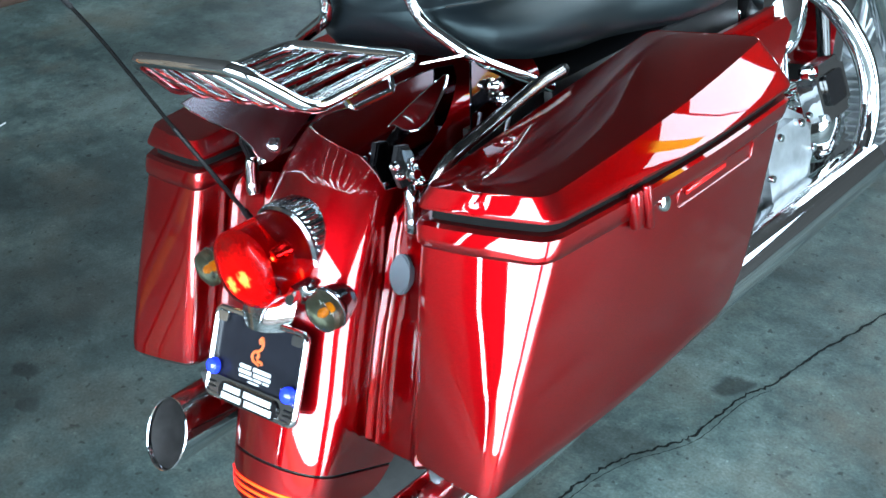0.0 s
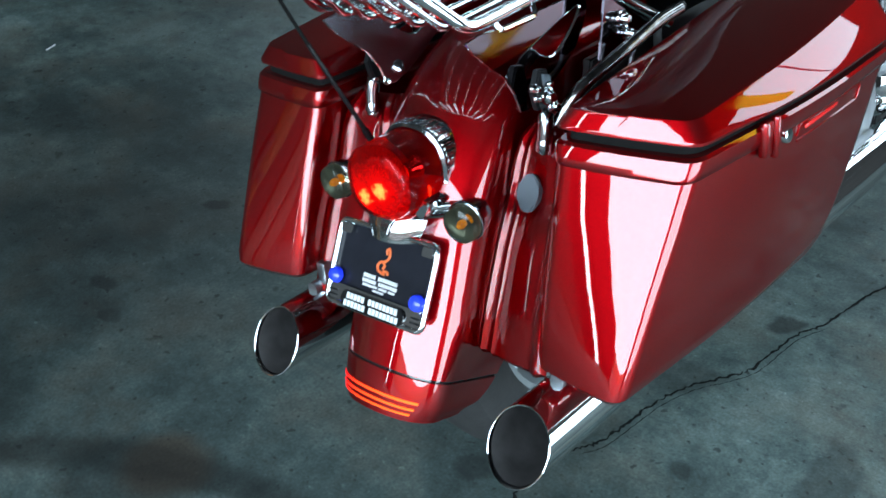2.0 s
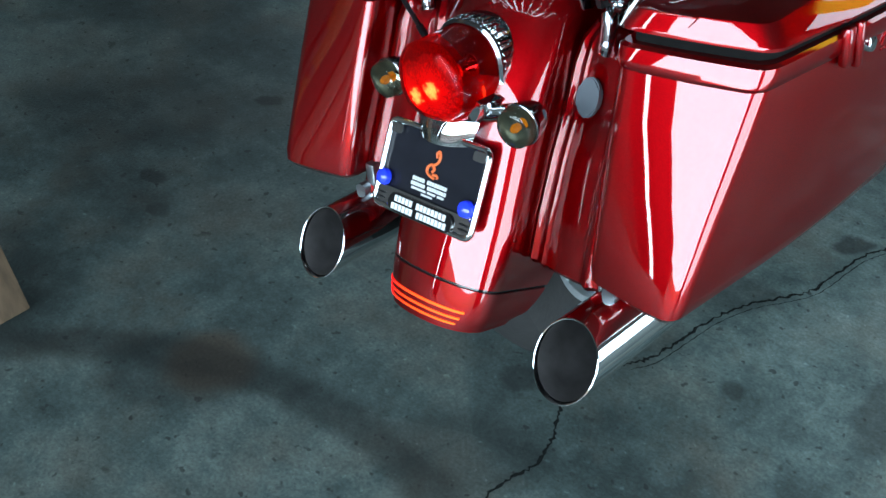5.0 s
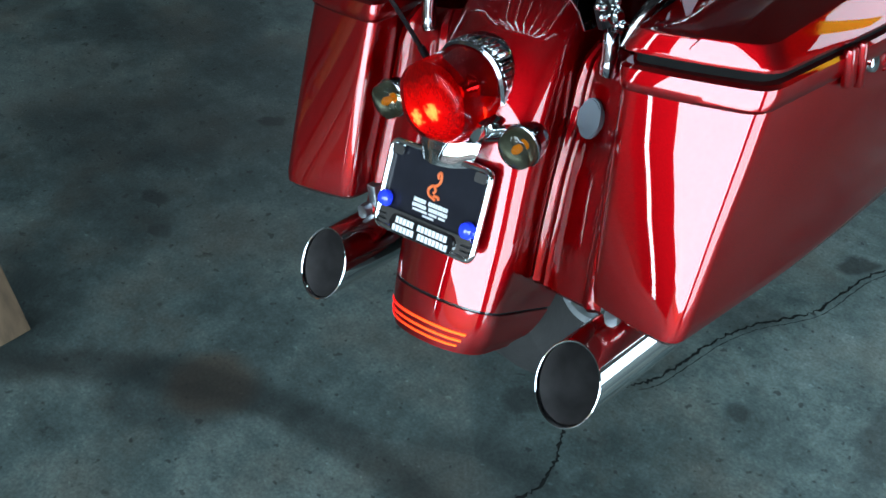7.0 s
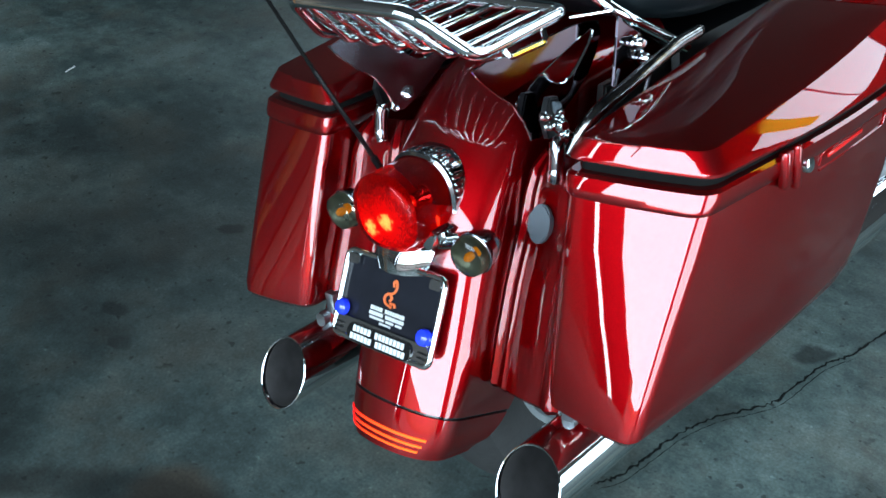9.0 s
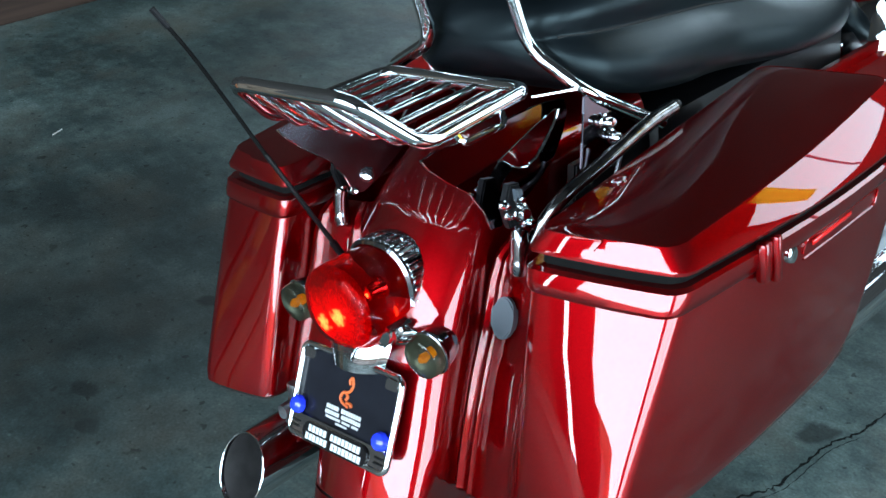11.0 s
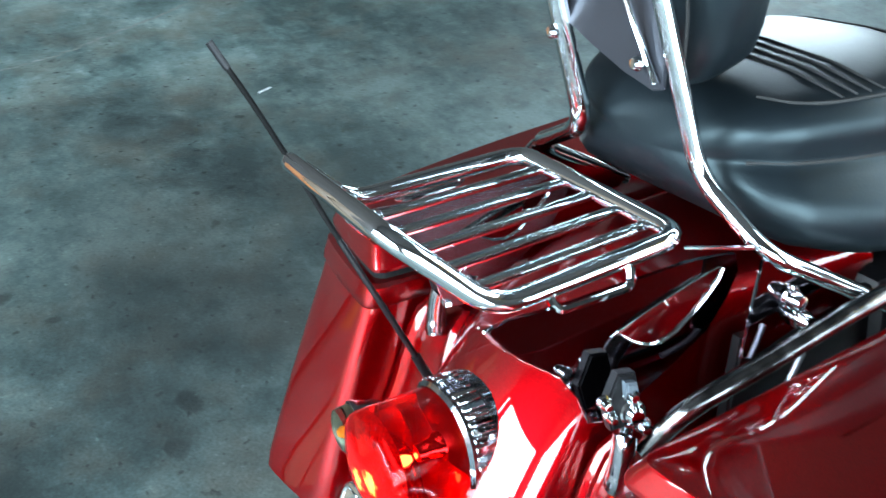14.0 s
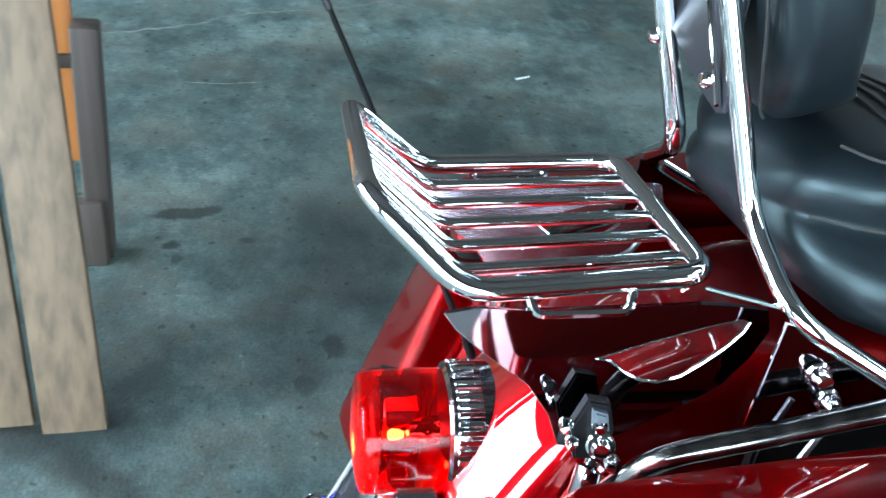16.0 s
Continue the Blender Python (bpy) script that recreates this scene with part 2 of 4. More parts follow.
# the blue caps are given a glow of their own
BLUE_GLOW = glowing("blue_glow", (0.02, 0.05, 0.9), 0.35)
RED_LENS = clear("red_lens", (1.0, 0.01, 0.01), 0.03, 1.27)
RED_LENS.node_tree.nodes["Principled BSDF"].inputs["Emission Color"].default_value = (1, 0.0, 0.005, 1)
RED_LENS.node_tree.nodes["Principled BSDF"].inputs["Emission Strength"].default_value = 0.02


def prism_glow():
    """Lit prisms of a lamp: hot yellow round two bulbs, red elsewhere, with a fine uneven sparkle."""
    m = glowing("red_prism_glow", (1.0, 0.006, 0.01), 1.0, (0.06, 0.0, 0.001))
    n, l = m.node_tree.nodes, m.node_tree.links
    tc = n.new("ShaderNodeTexCoord")
    wob = n.new("ShaderNodeTexNoise")
    wob.inputs["Scale"].default_value, wob.inputs["Detail"].default_value = 160, 3
    l.new(tc.outputs["Object"], wob.inputs["Vector"])
    place = n.new("ShaderNodeVectorMath")
    place.operation = "MULTIPLY_ADD"
    l.new(wob.outputs["Color"], place.inputs[0])
    place.inputs[1].default_value = (0.022, 0.0, 0.022)
    l.new(tc.outputs["Object"], place.inputs[2])
    away = []
    for p in ((-0.014, -0.014, 0.607), (0.018, -0.014, 0.622)):
        d = n.new("ShaderNodeVectorMath")
        d.operation = "DISTANCE"
        d.inputs[1].default_value = p
        l.new(place.outputs[0], d.inputs[0])
        away.append(d.outputs["Value"])
    low = n.new("ShaderNodeMath")
    low.operation = "MINIMUM"
    l.new(away[0], low.inputs[0]), l.new(away[1], low.inputs[1])
    power = n.new("ShaderNodeMapRange")
    power.interpolation_type = "SMOOTHSTEP"
    power.inputs["From Min"].default_value, power.inputs["From Max"].default_value = 0.002, 0.016
    power.inputs["To Min"].default_value, power.inputs["To Max"].default_value = 16.0, 0.0
    l.new(low.outputs[0], power.inputs["Value"])
    wide = n.new("ShaderNodeMapRange")
    wide.inputs["From Min"].default_value, wide.inputs["From Max"].default_value = 0.0, 0.05
    wide.inputs["To Min"].default_value, wide.inputs["To Max"].default_value = 2.0, 0.18
    l.new(low.outputs[0], wide.inputs["Value"])
    stretch = n.new("ShaderNodeMapping")
    stretch.inputs["Scale"].default_value = (1.0, 0.5, 0.35)
    l.new(tc.outputs["Object"], stretch.inputs[0])
    v = n.new("ShaderNodeTexNoise")
    v.inputs["Scale"].default_value, v.inputs["Detail"].default_value = 900, 2
    l.new(stretch.outputs[0], v.inputs["Vector"])
    r = n.new("ShaderNodeMapRange")
    r.inputs["From Min"].default_value, r.inputs["From Max"].default_value = 0.35, 0.68
    r.inputs["To Min"].default_value, r.inputs["To Max"].default_value = 0.45, 1.5
    l.new(v.outputs["Fac"], r.inputs["Value"])
    both = n.new("ShaderNodeMath")
    both.operation = "MULTIPLY_ADD"
    l.new(wide.outputs[0], both.inputs[0]), l.new(r.outputs[0], both.inputs[1]), l.new(power.outputs[0], both.inputs[2])
    l.new(both.outputs[0], n["Principled BSDF"].inputs["Emission Strength"])
    hot = n.new("ShaderNodeMapRange")
    hot.inputs["From Max"].default_value = 6.0
    l.new(power.outputs[0], hot.inputs["Value"])
    tint = n.new("ShaderNodeValToRGB")
    tint.color_ramp.elements[0].color, tint.color_ramp.elements[1].color = (1.0, 0.001, 0.003, 1), (1.0, 0.6, 0.12, 1)
    l.new(hot.outputs[0], tint.inputs[0])
    l.new(tint.outputs[0], n["Principled BSDF"].inputs["Emission Color"])
    return m


FACET = prism_glow()
FILAMENT = glowing("lit_filament", (1.0, 0.45, 0.1), 14.0)
AMBER = glowing("amber_bulb", (1.0, 0.33, 0.01), 0.4, (0.7, 0.22, 0.01))
SMOKE = clear("smoked_lens", (0.45, 0.42, 0.3), 0.05)
SIGNAL_BOWL = material("signal_reflector", (0.1, 0.12, 0.105), 0.3, metal=0.4, spread=0.2, scale=80)


def strip_light():
    """Lit strip: red at its outer end, orange to yellow at its inner end."""
    m = glowing("strip_light", (1.0, 0.02, 0.01), 2.6, (0.5, 0.01, 0.01))
    n, l = m.node_tree.nodes, m.node_tree.links
    tc = n.new("ShaderNodeTexCoord")
    sep = n.new("ShaderNodeSeparateXYZ")
    l.new(tc.outputs["Object"], sep.inputs[0])
    r = n.new("ShaderNodeMapRange")
    r.inputs["From Min"].default_value, r.inputs["From Max"].default_value = -0.07, 0.06
    l.new(sep.outputs[0], r.inputs["Value"])
    c = n.new("ShaderNodeValToRGB")
    c.color_ramp.elements[0].color, c.color_ramp.elements[1].color = (1.0, 0.008, 0.008, 1), (1.0, 0.2, 0.01, 1)
    l.new(r.outputs[0], c.inputs[0])
    l.new(c.outputs[0], n["Principled BSDF"].inputs["Emission Color"])
    return m


LED_RED = strip_light()
# passive reflector: its brightness is put in as a faint glow
REFLECTOR = glowing("red_reflector_glow", (1.0, 0.02, 0.02), 0.12, (0.7, 0.01, 0.01))
CONCRETE = concrete()
CRACK_DARK = material("crack_inside", (0.012, 0.014, 0.014), 0.95, spec=0.1)
CHALK = material("pale_crack_filler", (0.17, 0.185, 0.17), 0.9, spread=0.3, scale=30)
PINE = wood("raw_pine", (0.115, 0.075, 0.042), (0.061, 0.038, 0.02), 2)
BROWN = wood("dark_stained_timber", (0.06, 0.044, 0.036), (0.03, 0.022, 0.018), 2)
ORANGE_WOOD = wood("orange_varnished_board", (0.42, 0.15, 0.035), (0.3, 0.09, 0.02), 2)
WALL = material("dark_block_wall", (0.022, 0.019, 0.017), 0.85, spread=0.3, scale=3, bump=0.3, bump_scale=60)
CEIL = material("dark_ceiling_boards", (0.012, 0.011, 0.011), 0.85, spread=0.3, scale=4)
SKIRT = wood("brown_skirting", (0.075, 0.042, 0.03), (0.04, 0.022, 0.016), 1)
OUTSIDE = material("sunlit_drive", (0.55, 0.54, 0.52), 0.8, spread=0.15, scale=2)
def banner_cloth():
    m = material("yellow_banner_cloth", (0.8, 0.5, 0.04), 0.8)
    n, l = m.node_tree.nodes, m.node_tree.links
    t = n.new("ShaderNodeBsdfTranslucent")
    t.inputs[0].default_value = (0.85, 0.5, 0.03, 1)
    l.new(t.outputs[0], n["Material Output"].inputs[0])
    return m


BANNER = banner_cloth()


# ---- mesh helpers ----
def part(name, bm, mat, parent=None, label="", smooth=True, angle=38):
    me = bpy.data.meshes.new(name)
    bmesh.ops.recalc_face_normals(bm, faces=bm.faces)
    if smooth:
        lim = radians(angle)
        for f in bm.faces:
            f.smooth = True
        for e in bm.edges:
            if len(e.link_faces) == 2 and e.calc_face_angle(0) > lim:
                e.smooth = False
    bm.to_mesh(me)
    bm.free()
    me.materials.append(mat)
    ob = new(name, me)
    ob.parent = parent
    if label:
        tagged(ob, label)
    return ob


def empty(name, m, label, category, group="", kind=""):
    ob = new(name)
    ob.matrix_basis = m
    ob.empty_display_size = 0.1
    return tagged(ob, label, category, group, kind)


def box(cx, cy, cz, sx, sy, sz, bevel=0.0, segs=2, m=None, bm=None):
    bm = bm or bmesh.new()
    got = bmesh.ops.create_cube(bm, size=1, matrix=Matrix.Translation((cx, cy, cz)) @ Matrix.Diagonal((sx, sy, sz, 1)))["verts"]
    if bevel:
        edges = list({e for v in got for e in v.link_edges})
        res = bmesh.ops.bevel(bm, geom=edges, offset=bevel, segments=segs, affect="EDGES", profile=0.5)
        got = list({v for f in res["faces"] for v in f.verts} | {v for v in got if v.is_valid})
    if m is not None:
        bmesh.ops.transform(bm, matrix=m, verts=got)
    return bm


def smooth_path(pts, radius=0.02, steps=6):
    """Round the corners of a polyline."""
    pts = [Vector(p) for p in pts]
    out = [pts[0]]
    for a, b, c in zip(pts, pts[1:], pts[2:]):
        r = min(radius, (a - b).length * 0.48, (c - b).length * 0.48)
        s, e = b + (a - b).normalized() * r, b + (c - b).normalized() * r
        for i in range(steps + 1):
            u = i / steps
            out.append(s * (1 - u) ** 2 + b * 2 * u * (1 - u) + e * u * u)
    out.append(pts[-1])
    return out


def spline(pts, steps=6):
    """A smooth curve through all points."""
    pts = [Vector(p) for p in pts]
    p = [pts[0] * 2 - pts[1]] + pts + [pts[-1] * 2 - pts[-2]]
    out = []
    for i in range(1, len(p) - 2):
        a, b, c, d = p[i - 1:i + 3]
        for k in range(steps):
            u = k / steps
            out.append(0.5 * (2 * b + (c - a) * u + (2 * a - 5 * b + 4 * c - d) * u * u + (3 * b - a - 3 * c + d) * u ** 3))
    out.append(pts[-1])
    return out


def tube(path, r, segs=12, bm=None, closed=False, caps=True, flat=1.0):
    """Sweep a ring along a path. r: a radius, or one for each point."""
    bm = bm or bmesh.new()
    path = [Vector(p) for p in path]
    n = len(path)
    rr = r if isinstance(r, (list, tuple)) else [r] * n
    tang = [((path[(i + 1) % n] if closed or i < n - 1 else path[i]) - (path[i - 1] if closed or i else path[i])).normalized() for i in range(n)]
    up = Vector((0, 0, 1)) if abs(tang[0].z) < 0.9 else Vector((1, 0, 0))
    side = tang[0].cross(up).normalized()
    rings = []
    for p, t, q in zip(path, tang, rr):
        side = (side - t * side.dot(t)).normalized()
        b = t.cross(side)
        rings.append([bm.verts.new(p + (side * math.cos(a) + b * math.sin(a) * flat) * q) for a in (2 * math.pi * k / segs for k in range(segs))])
    pairs = list(zip(rings, rings[1:])) + ([(rings[-1], rings[0])] if closed else [])
    for a, b in pairs:
        for k in range(segs):
            bm.faces.new((a[k], a[(k + 1) % segs], b[(k + 1) % segs], b[k]))
    if caps and not closed:
        bm.faces.new(rings[0][::-1]), bm.faces.new(rings[-1])
    return bm


def loft(rings, bm=None, cap_start=True, cap_end=True, closed=True):
    """Skin between rings of equally many points."""
    bm = bm or bmesh.new()
    vs = [[bm.verts.new(p) for p in ring] for ring in rings]
    for a, b in zip(vs, vs[1:]):
        m = len(a)
        for k in range(m if closed else m - 1):
            bm.faces.new((a[k], a[(k + 1) % m], b[(k + 1) % m], b[k]))
    if closed and cap_start:
        bm.faces.new(vs[0][::-1])
    if closed and cap_end:
        bm.faces.new(vs[-1])
    return bm


def lathe(profile, m=None, segs=28, bm=None):
    """Turn (radius, height) pairs round z; ends are closed where the radius is 0."""
    bm = bm or bmesh.new()
    m = m or Matrix()
    rings = []
    for r, h in profile:
        if r < 1e-6:
            rings.append([bm.verts.new(m @ Vector((0, 0, h)))])
        else:
            rings.append([bm.verts.new(m @ Vector((r * math.cos(2 * math.pi * k / segs), r * math.sin(2 * math.pi * k / segs), h))) for k in range(segs)])
    for a, b in zip(rings, rings[1:]):
        for k in range(segs):
            k2 = (k + 1) % segs
            if len(a) == 1 and len(b) > 1:
                bm.faces.new((a[0], b[k2], b[k]))
            elif len(b) == 1 and len(a) > 1:
                bm.faces.new((a[k], a[k2], b[0]))
            elif len(a) > 1:
                bm.faces.new((a[k], a[k2], b[k2], b[k]))
    return bm


def along(p, d):
    """A pose at p whose z points along d."""
    return Matrix.Translation(p) @ Vector(d).normalized().to_track_quat("Z", "Y").to_matrix().to_4x4()


def slab(outline, thick, m, bevel=0.0, bm=None):
    """A flat plate from a 2D outline in the pose's xy plane, thick along z."""
    bm = bm or bmesh.new()
    lo = [bm.verts.new(m @ Vector((x, y, -thick / 2))) for x, y in outline]
    hi = [bm.verts.new(m @ Vector((x, y, thick / 2))) for x, y in outline]
    k = len(outline)
    top, bot = bm.faces.new(hi), bm.faces.new(lo[::-1])
    for i in range(k):
        bm.faces.new((lo[i], lo[(i + 1) % k], hi[(i + 1) % k], hi[i]))
    if bevel:
        bmesh.ops.bevel(bm, geom=list(top.edges) + list(bot.edges), offset=bevel, segments=2, affect="EDGES")
    return bm


def rounded(w, h, r, n=5, cx=0.0, cy=0.0):
    """A rounded rectangle's outline, anticlockwise."""
    out = []
    for sx, sy, a0 in ((1, 1, 0), (-1, 1, 90), (-1, -1, 180), (1, -1, 270)):
        for i in range(n + 1):
            a = radians(a0 + 90 * i / n)
            out.append((cx + sx * (w / 2 - r) + r * math.cos(a), cy + sy * (h / 2 - r) + r * math.sin(a)))
    return out


def lerp_table(table, v):
    for (a, p), (b, q) in zip(table, table[1:]):
        if v <= b:
            u = max(0.0, (v - a) / (b - a))
            return p + (q - p) * u
    return table[-1][1]


MIRROR = Matrix.Diagonal((-1, 1, 1, 1))


def both_sides(make):
    """Build a piece on the right and its mirror image on the left."""
    for s in (1, -1):
        make(s)


def flip(bm, s):
    if s < 0:
        bmesh.ops.transform(bm, matrix=MIRROR, verts=bm.verts)
        bmesh.ops.reverse_faces(bm, faces=bm.faces)
    return bm


# ---- the place: floor, walls, roof, what lies outside ----
def setting(name, bm, mat, label, parent=None):
    ob = part(name, bm, mat, parent, smooth=False)
    return tagged(ob, label, name.split("_")[0], kind="structure")


X0, X1, Y0, Y1, TOP = -3.0, 4.2, -4.6, 4.4, 5.3
setting("ground", box(0, 0, -0.26, 400, 400, 0.4), OUTSIDE, "pale sunlit concrete drive outside the bay")
setting("floor", box((X0 + X1) / 2, (Y0 + Y1) / 2, -0.05, X1 - X0 + 0.4, Y1 - Y0 + 0.4, 0.1), CONCRETE, "stained grey concrete garage floor with cracks")
setting("ceiling", box((X0 + X1) / 2, (Y0 + Y1) / 2, TOP + 0.1, X1 - X0 + 0.4, Y1 - Y0 + 0.4, 0.2), CEIL, "dark boarded garage ceiling")


def wall(name, axis, at, a0, a1, openings, label):
    """A 0.2 m wall along one axis; each opening (from, to, sill, head) goes through it."""
    bm = bmesh.new()
    cuts = sorted({a0, a1} | {v for o in openings for v in o[:2]})
    for b0, b1 in zip(cuts, cuts[1:]):
        holes = sorted((o[2], o[3]) for o in openings if o[0] < b1 and o[1] > b0)
        edges = [0.0] + [z for h in holes for z in h] + [TOP]
        for z0, z1 in zip(edges[::2], edges[1::2]):
            if z1 - z0 > 0.01:
                c, s = (b0 + b1) / 2, b1 - b0
                if axis == "x":
                    box(c, at, (z0 + z1) / 2, s, 0.2, z1 - z0, bm=bm)
                else:
                    box(at, c, (z0 + z1) / 2, 0.2, s, z1 - z0, bm=bm)
    return setting(name, bm, WALL, label)


def daylight(name, x, y, turn, w, z0, z1, power):
    """Sky light entering through one opening."""
    z = (z0 + z1) / 2
    aim = (x + 10 * math.sin(radians(turn)), y + 10 * math.cos(radians(turn)), z)
    opening_light(name, (x, y, z), aim, w - 0.04, z1 - z0 - 0.04, power, DAY)


DAY = (0.72, 0.93, 1.07)
# the west opening is unseen, cut only to let in fill light
wall("wall_west", "y", X0 - 0.1, Y0 - 0.2, Y1 + 0.2, [(2.6, 4.2, 0.5, 2.1)], "plain dark block wall with an unseen opening added for fill light")
wall("wall_east", "y", X1 + 0.1, Y0 - 0.2, Y1 + 0.2, [(-3.2, 1.0, 0.0, 2.6), (2.6, 4.2, 0.0, 2.1)], "dark block wall with a wide open side doorway")
wall("wall_south", "x", Y0 - 0.1, X0, X1, [(-2.79, -2.66, 0.0, 3.4), (-2.2, 3.6, 0.0, 3.4)], "dark block wall with an open garage doorway")
wall("wall_north", "x", Y1 + 0.1, X0, X1, [(-0.7, 0.6, 1.6, 2.5), (0.0, 0.95, 3.1, 4.62), (0.95, 1.45, 3.5, 4.62), (1.45, 2.5, 3.9, 4.62), (2.5, 4.1, 2.0, 4.2), (1.7, 2.5, 2.0, 3.6)], "dark block wall with high rows of windows")
daylight("south_door_daylight", 0.7, Y0 - 0.02, 0, 5.8, 0.75, 3.4, 660)
daylight("south_gap_daylight", -2.725, Y0 - 0.02, 0, 0.13, 0.0, 3.4, 19)
daylight("north_window_daylight", 0.475, Y1 + 0.02, 180, 0.95, 3.1, 4.62, 40)
daylight("north_clerestory_daylight", 1.725, Y1 + 0.02, 180, 1.55, 3.95, 4.62, 22)
daylight("north_east_daylight", 3.3, Y1 + 0.02, 180, 1.6, 2.0, 4.2, 66)
daylight("north_middle_daylight", 2.1, Y1 + 0.02, 180, 0.8, 2.0, 3.6, 22)
daylight("north_low_daylight", -0.05, Y1 + 0.02, 180, 1.3, 1.6, 2.5, 35)
daylight("east_door_daylight", X1 + 0.02, -1.1, 270, 4.2, 0.0, 2.6, 330)
daylight("east_gate_daylight", X1 + 0.02, 3.4, 270, 1.6, 0.0, 2.1, 75)
# added west lamp: puts sheen on the seat and the far floor
daylight("west_fill_light", X0 - 0.02, 3.4, 90, 1.6, 0.5, 2.1, 50)
setting("baseboard", box(X0 + 0.012, (Y0 + Y1) / 2, 0.07, 0.024, Y1 - Y0, 0.14, 0.004), SKIRT, "brown wooden baseboard along the wall")


# rod and cloths are unseen, added so that the bag lid reflects yellow
def hanging(x, z, w, h, seed):
    """A cloth with soft vertical folds."""
    rnd = random.Random(seed)
    f = rnd.uniform(5, 9)
    return loft([[Vector((x - w / 2 + w * k / 20, Y1 - 0.08 + 0.02 * math.sin(k * f / 10 + zz), zz)) for k in range(21)] for zz in (z, z - h / 2, z - h)], closed=False)


rod = part("banner_rod", tube([(-0.9, Y1 - 0.08, 4.66), (4.1, Y1 - 0.08, 4.66)], 0.016, 10), GLOSS_BLACK)
tagged(rod, "unseen black rod added across the window to carry the yellow cloths", "rod")
for x in (-0.95, 4.12):
    part("bracket", box(x, Y1 - 0.04, 4.66, 0.04, 0.1, 0.06, 0.006), GLOSS_BLACK, rod)
for k, (x, z, w, h) in enumerate(((1.2, 4.66, 0.42, 1.12), (2.35, 4.66, 0.3, 0.7), (3.2, 4.66, 0.35, 1.9))):
    tagged(part("banner", hanging(x, z, w, h, k), BANNER), "unseen yellow cloth added in the window for a yellow reflection", "banner", group="yellow banners in the window")


# ---- cracks in the floor ----
def ribbon(points, width, z, steps=9, ragged=0.6, seed=3):
    rnd = random.Random(seed)
    path = spline([(x, y, z) for x, y in points], steps)
    bm = bmesh.new()
    rows = []
    for i, p in enumerate(path):
        t = (path[min(i + 1, len(path) - 1)] - path[max(i - 1, 0)]).normalized()
        nrm = Vector((-t.y, t.x, 0))
        p = p + nrm * rnd.uniform(-1, 1) * width * 0.75
        end = min(1.0, i / 4, (len(path) - 1 - i) / 4)
        w = width * (1 + rnd.uniform(-ragged, ragged)) * max(0.05, end)
        rows.append((bm.verts.new(p + nrm * w / 2), bm.verts.new(p - nrm * w / 2)))
    for a, b in zip(rows, rows[1:]):
        bm.faces.new((a[0], b[0], b[1], a[1]))
    return bm


CRACK = [(0.1, -0.1), (0.104, -0.026), (0.113, 0.034), (0.091, 0.098), (0.061, 0.15), (0.068, 0.196), (0.066, 0.263), (0.073, 0.305), (0.097, 0.358), (0.104, 0.419), (0.113, 0.519), (0.135, 0.602), (0.17, 0.669), (0.201, 0.746), (0.213, 0.888), (0.242, 0.975), (0.262, 1.11), (0.3, 1.28), (0.35, 1.55)]
tagged(part("floor_crack", ribbon(CRACK, 0.0045, 0.0015, 12), CRACK_DARK, smooth=False), "thin dark ragged crack in the concrete floor", "crack", kind="structure")
tagged(part("floor_crack", ribbon([(x + 0.012, y - 0.006) for x, y in CRACK[7:16]], 0.0014, 0.0014, 12, seed=8), CRACK_DARK, smooth=False), "thin dark ragged crack in the concrete floor", "crack", kind="structure")
PALE = [(-2.2, -0.75), (-2.28, -0.552), (-2.346, -0.326), (-2.41, -0.217), (-2.45, -0.1), (-2.48, 0.08), (-2.52, 0.2), (-2.57, 0.3), (-2.64, 0.46), (-2.72, 0.62)]
tagged(part("floor_crack", ribbon(PALE, 0.008, 0.0015, 10, seed=5), CHALK, smooth=False), "pale filled crack across the concrete floor", "crack", kind="structure")
tagged(part("floor_crack", ribbon([(-2.0, -0.33), (-1.99, -0.2), (-2.01, -0.08)], 0.003, 0.0015, 8, seed=6), CHALK, smooth=False), "pale filled crack across the concrete floor", "crack", kind="structure")
tagged(part("paper_scrap", slab([(-0.025, -0.002), (0.02, -0.003), (0.025, 0.002), (-0.02, 0.003)], 0.0015, pose(-2.041, 0.595, 0.0015, 0, 0, 113)), WHITE), "small white paper scrap lying on the floor", "paper")


# ---- the motorcycle, leaning on its side stand ----
LEAN_ANGLE = -11.0
bike = empty("motorcycle", pose(0, 0, 0, 0, LEAN_ANGLE, 0), "candy red touring motorcycle with hard saddlebags leaning on its side stand", "motorcycle")

# rear fender: (y, z, half width, how far the sides hang down along the normal)
FENDER = [(-0.085, 0.282, 0.086, 0.05), (-0.079, 0.3, 0.093, 0.08), (-0.067, 0.33, 0.099, 0.1), (-0.045, 0.38, 0.103, 0.12), (-0.015, 0.445, 0.105, 0.13), (0.02, 0.53, 0.106, 0.13),
          (0.06, 0.61, 0.107, 0.13), (0.11, 0.68, 0.108, 0.13), (0.17, 0.735, 0.108, 0.13), (0.25, 0.775, 0.108, 0.13), (0.36, 0.795, 0.108, 0.13), (0.52, 0.79, 0.108, 0.13)]


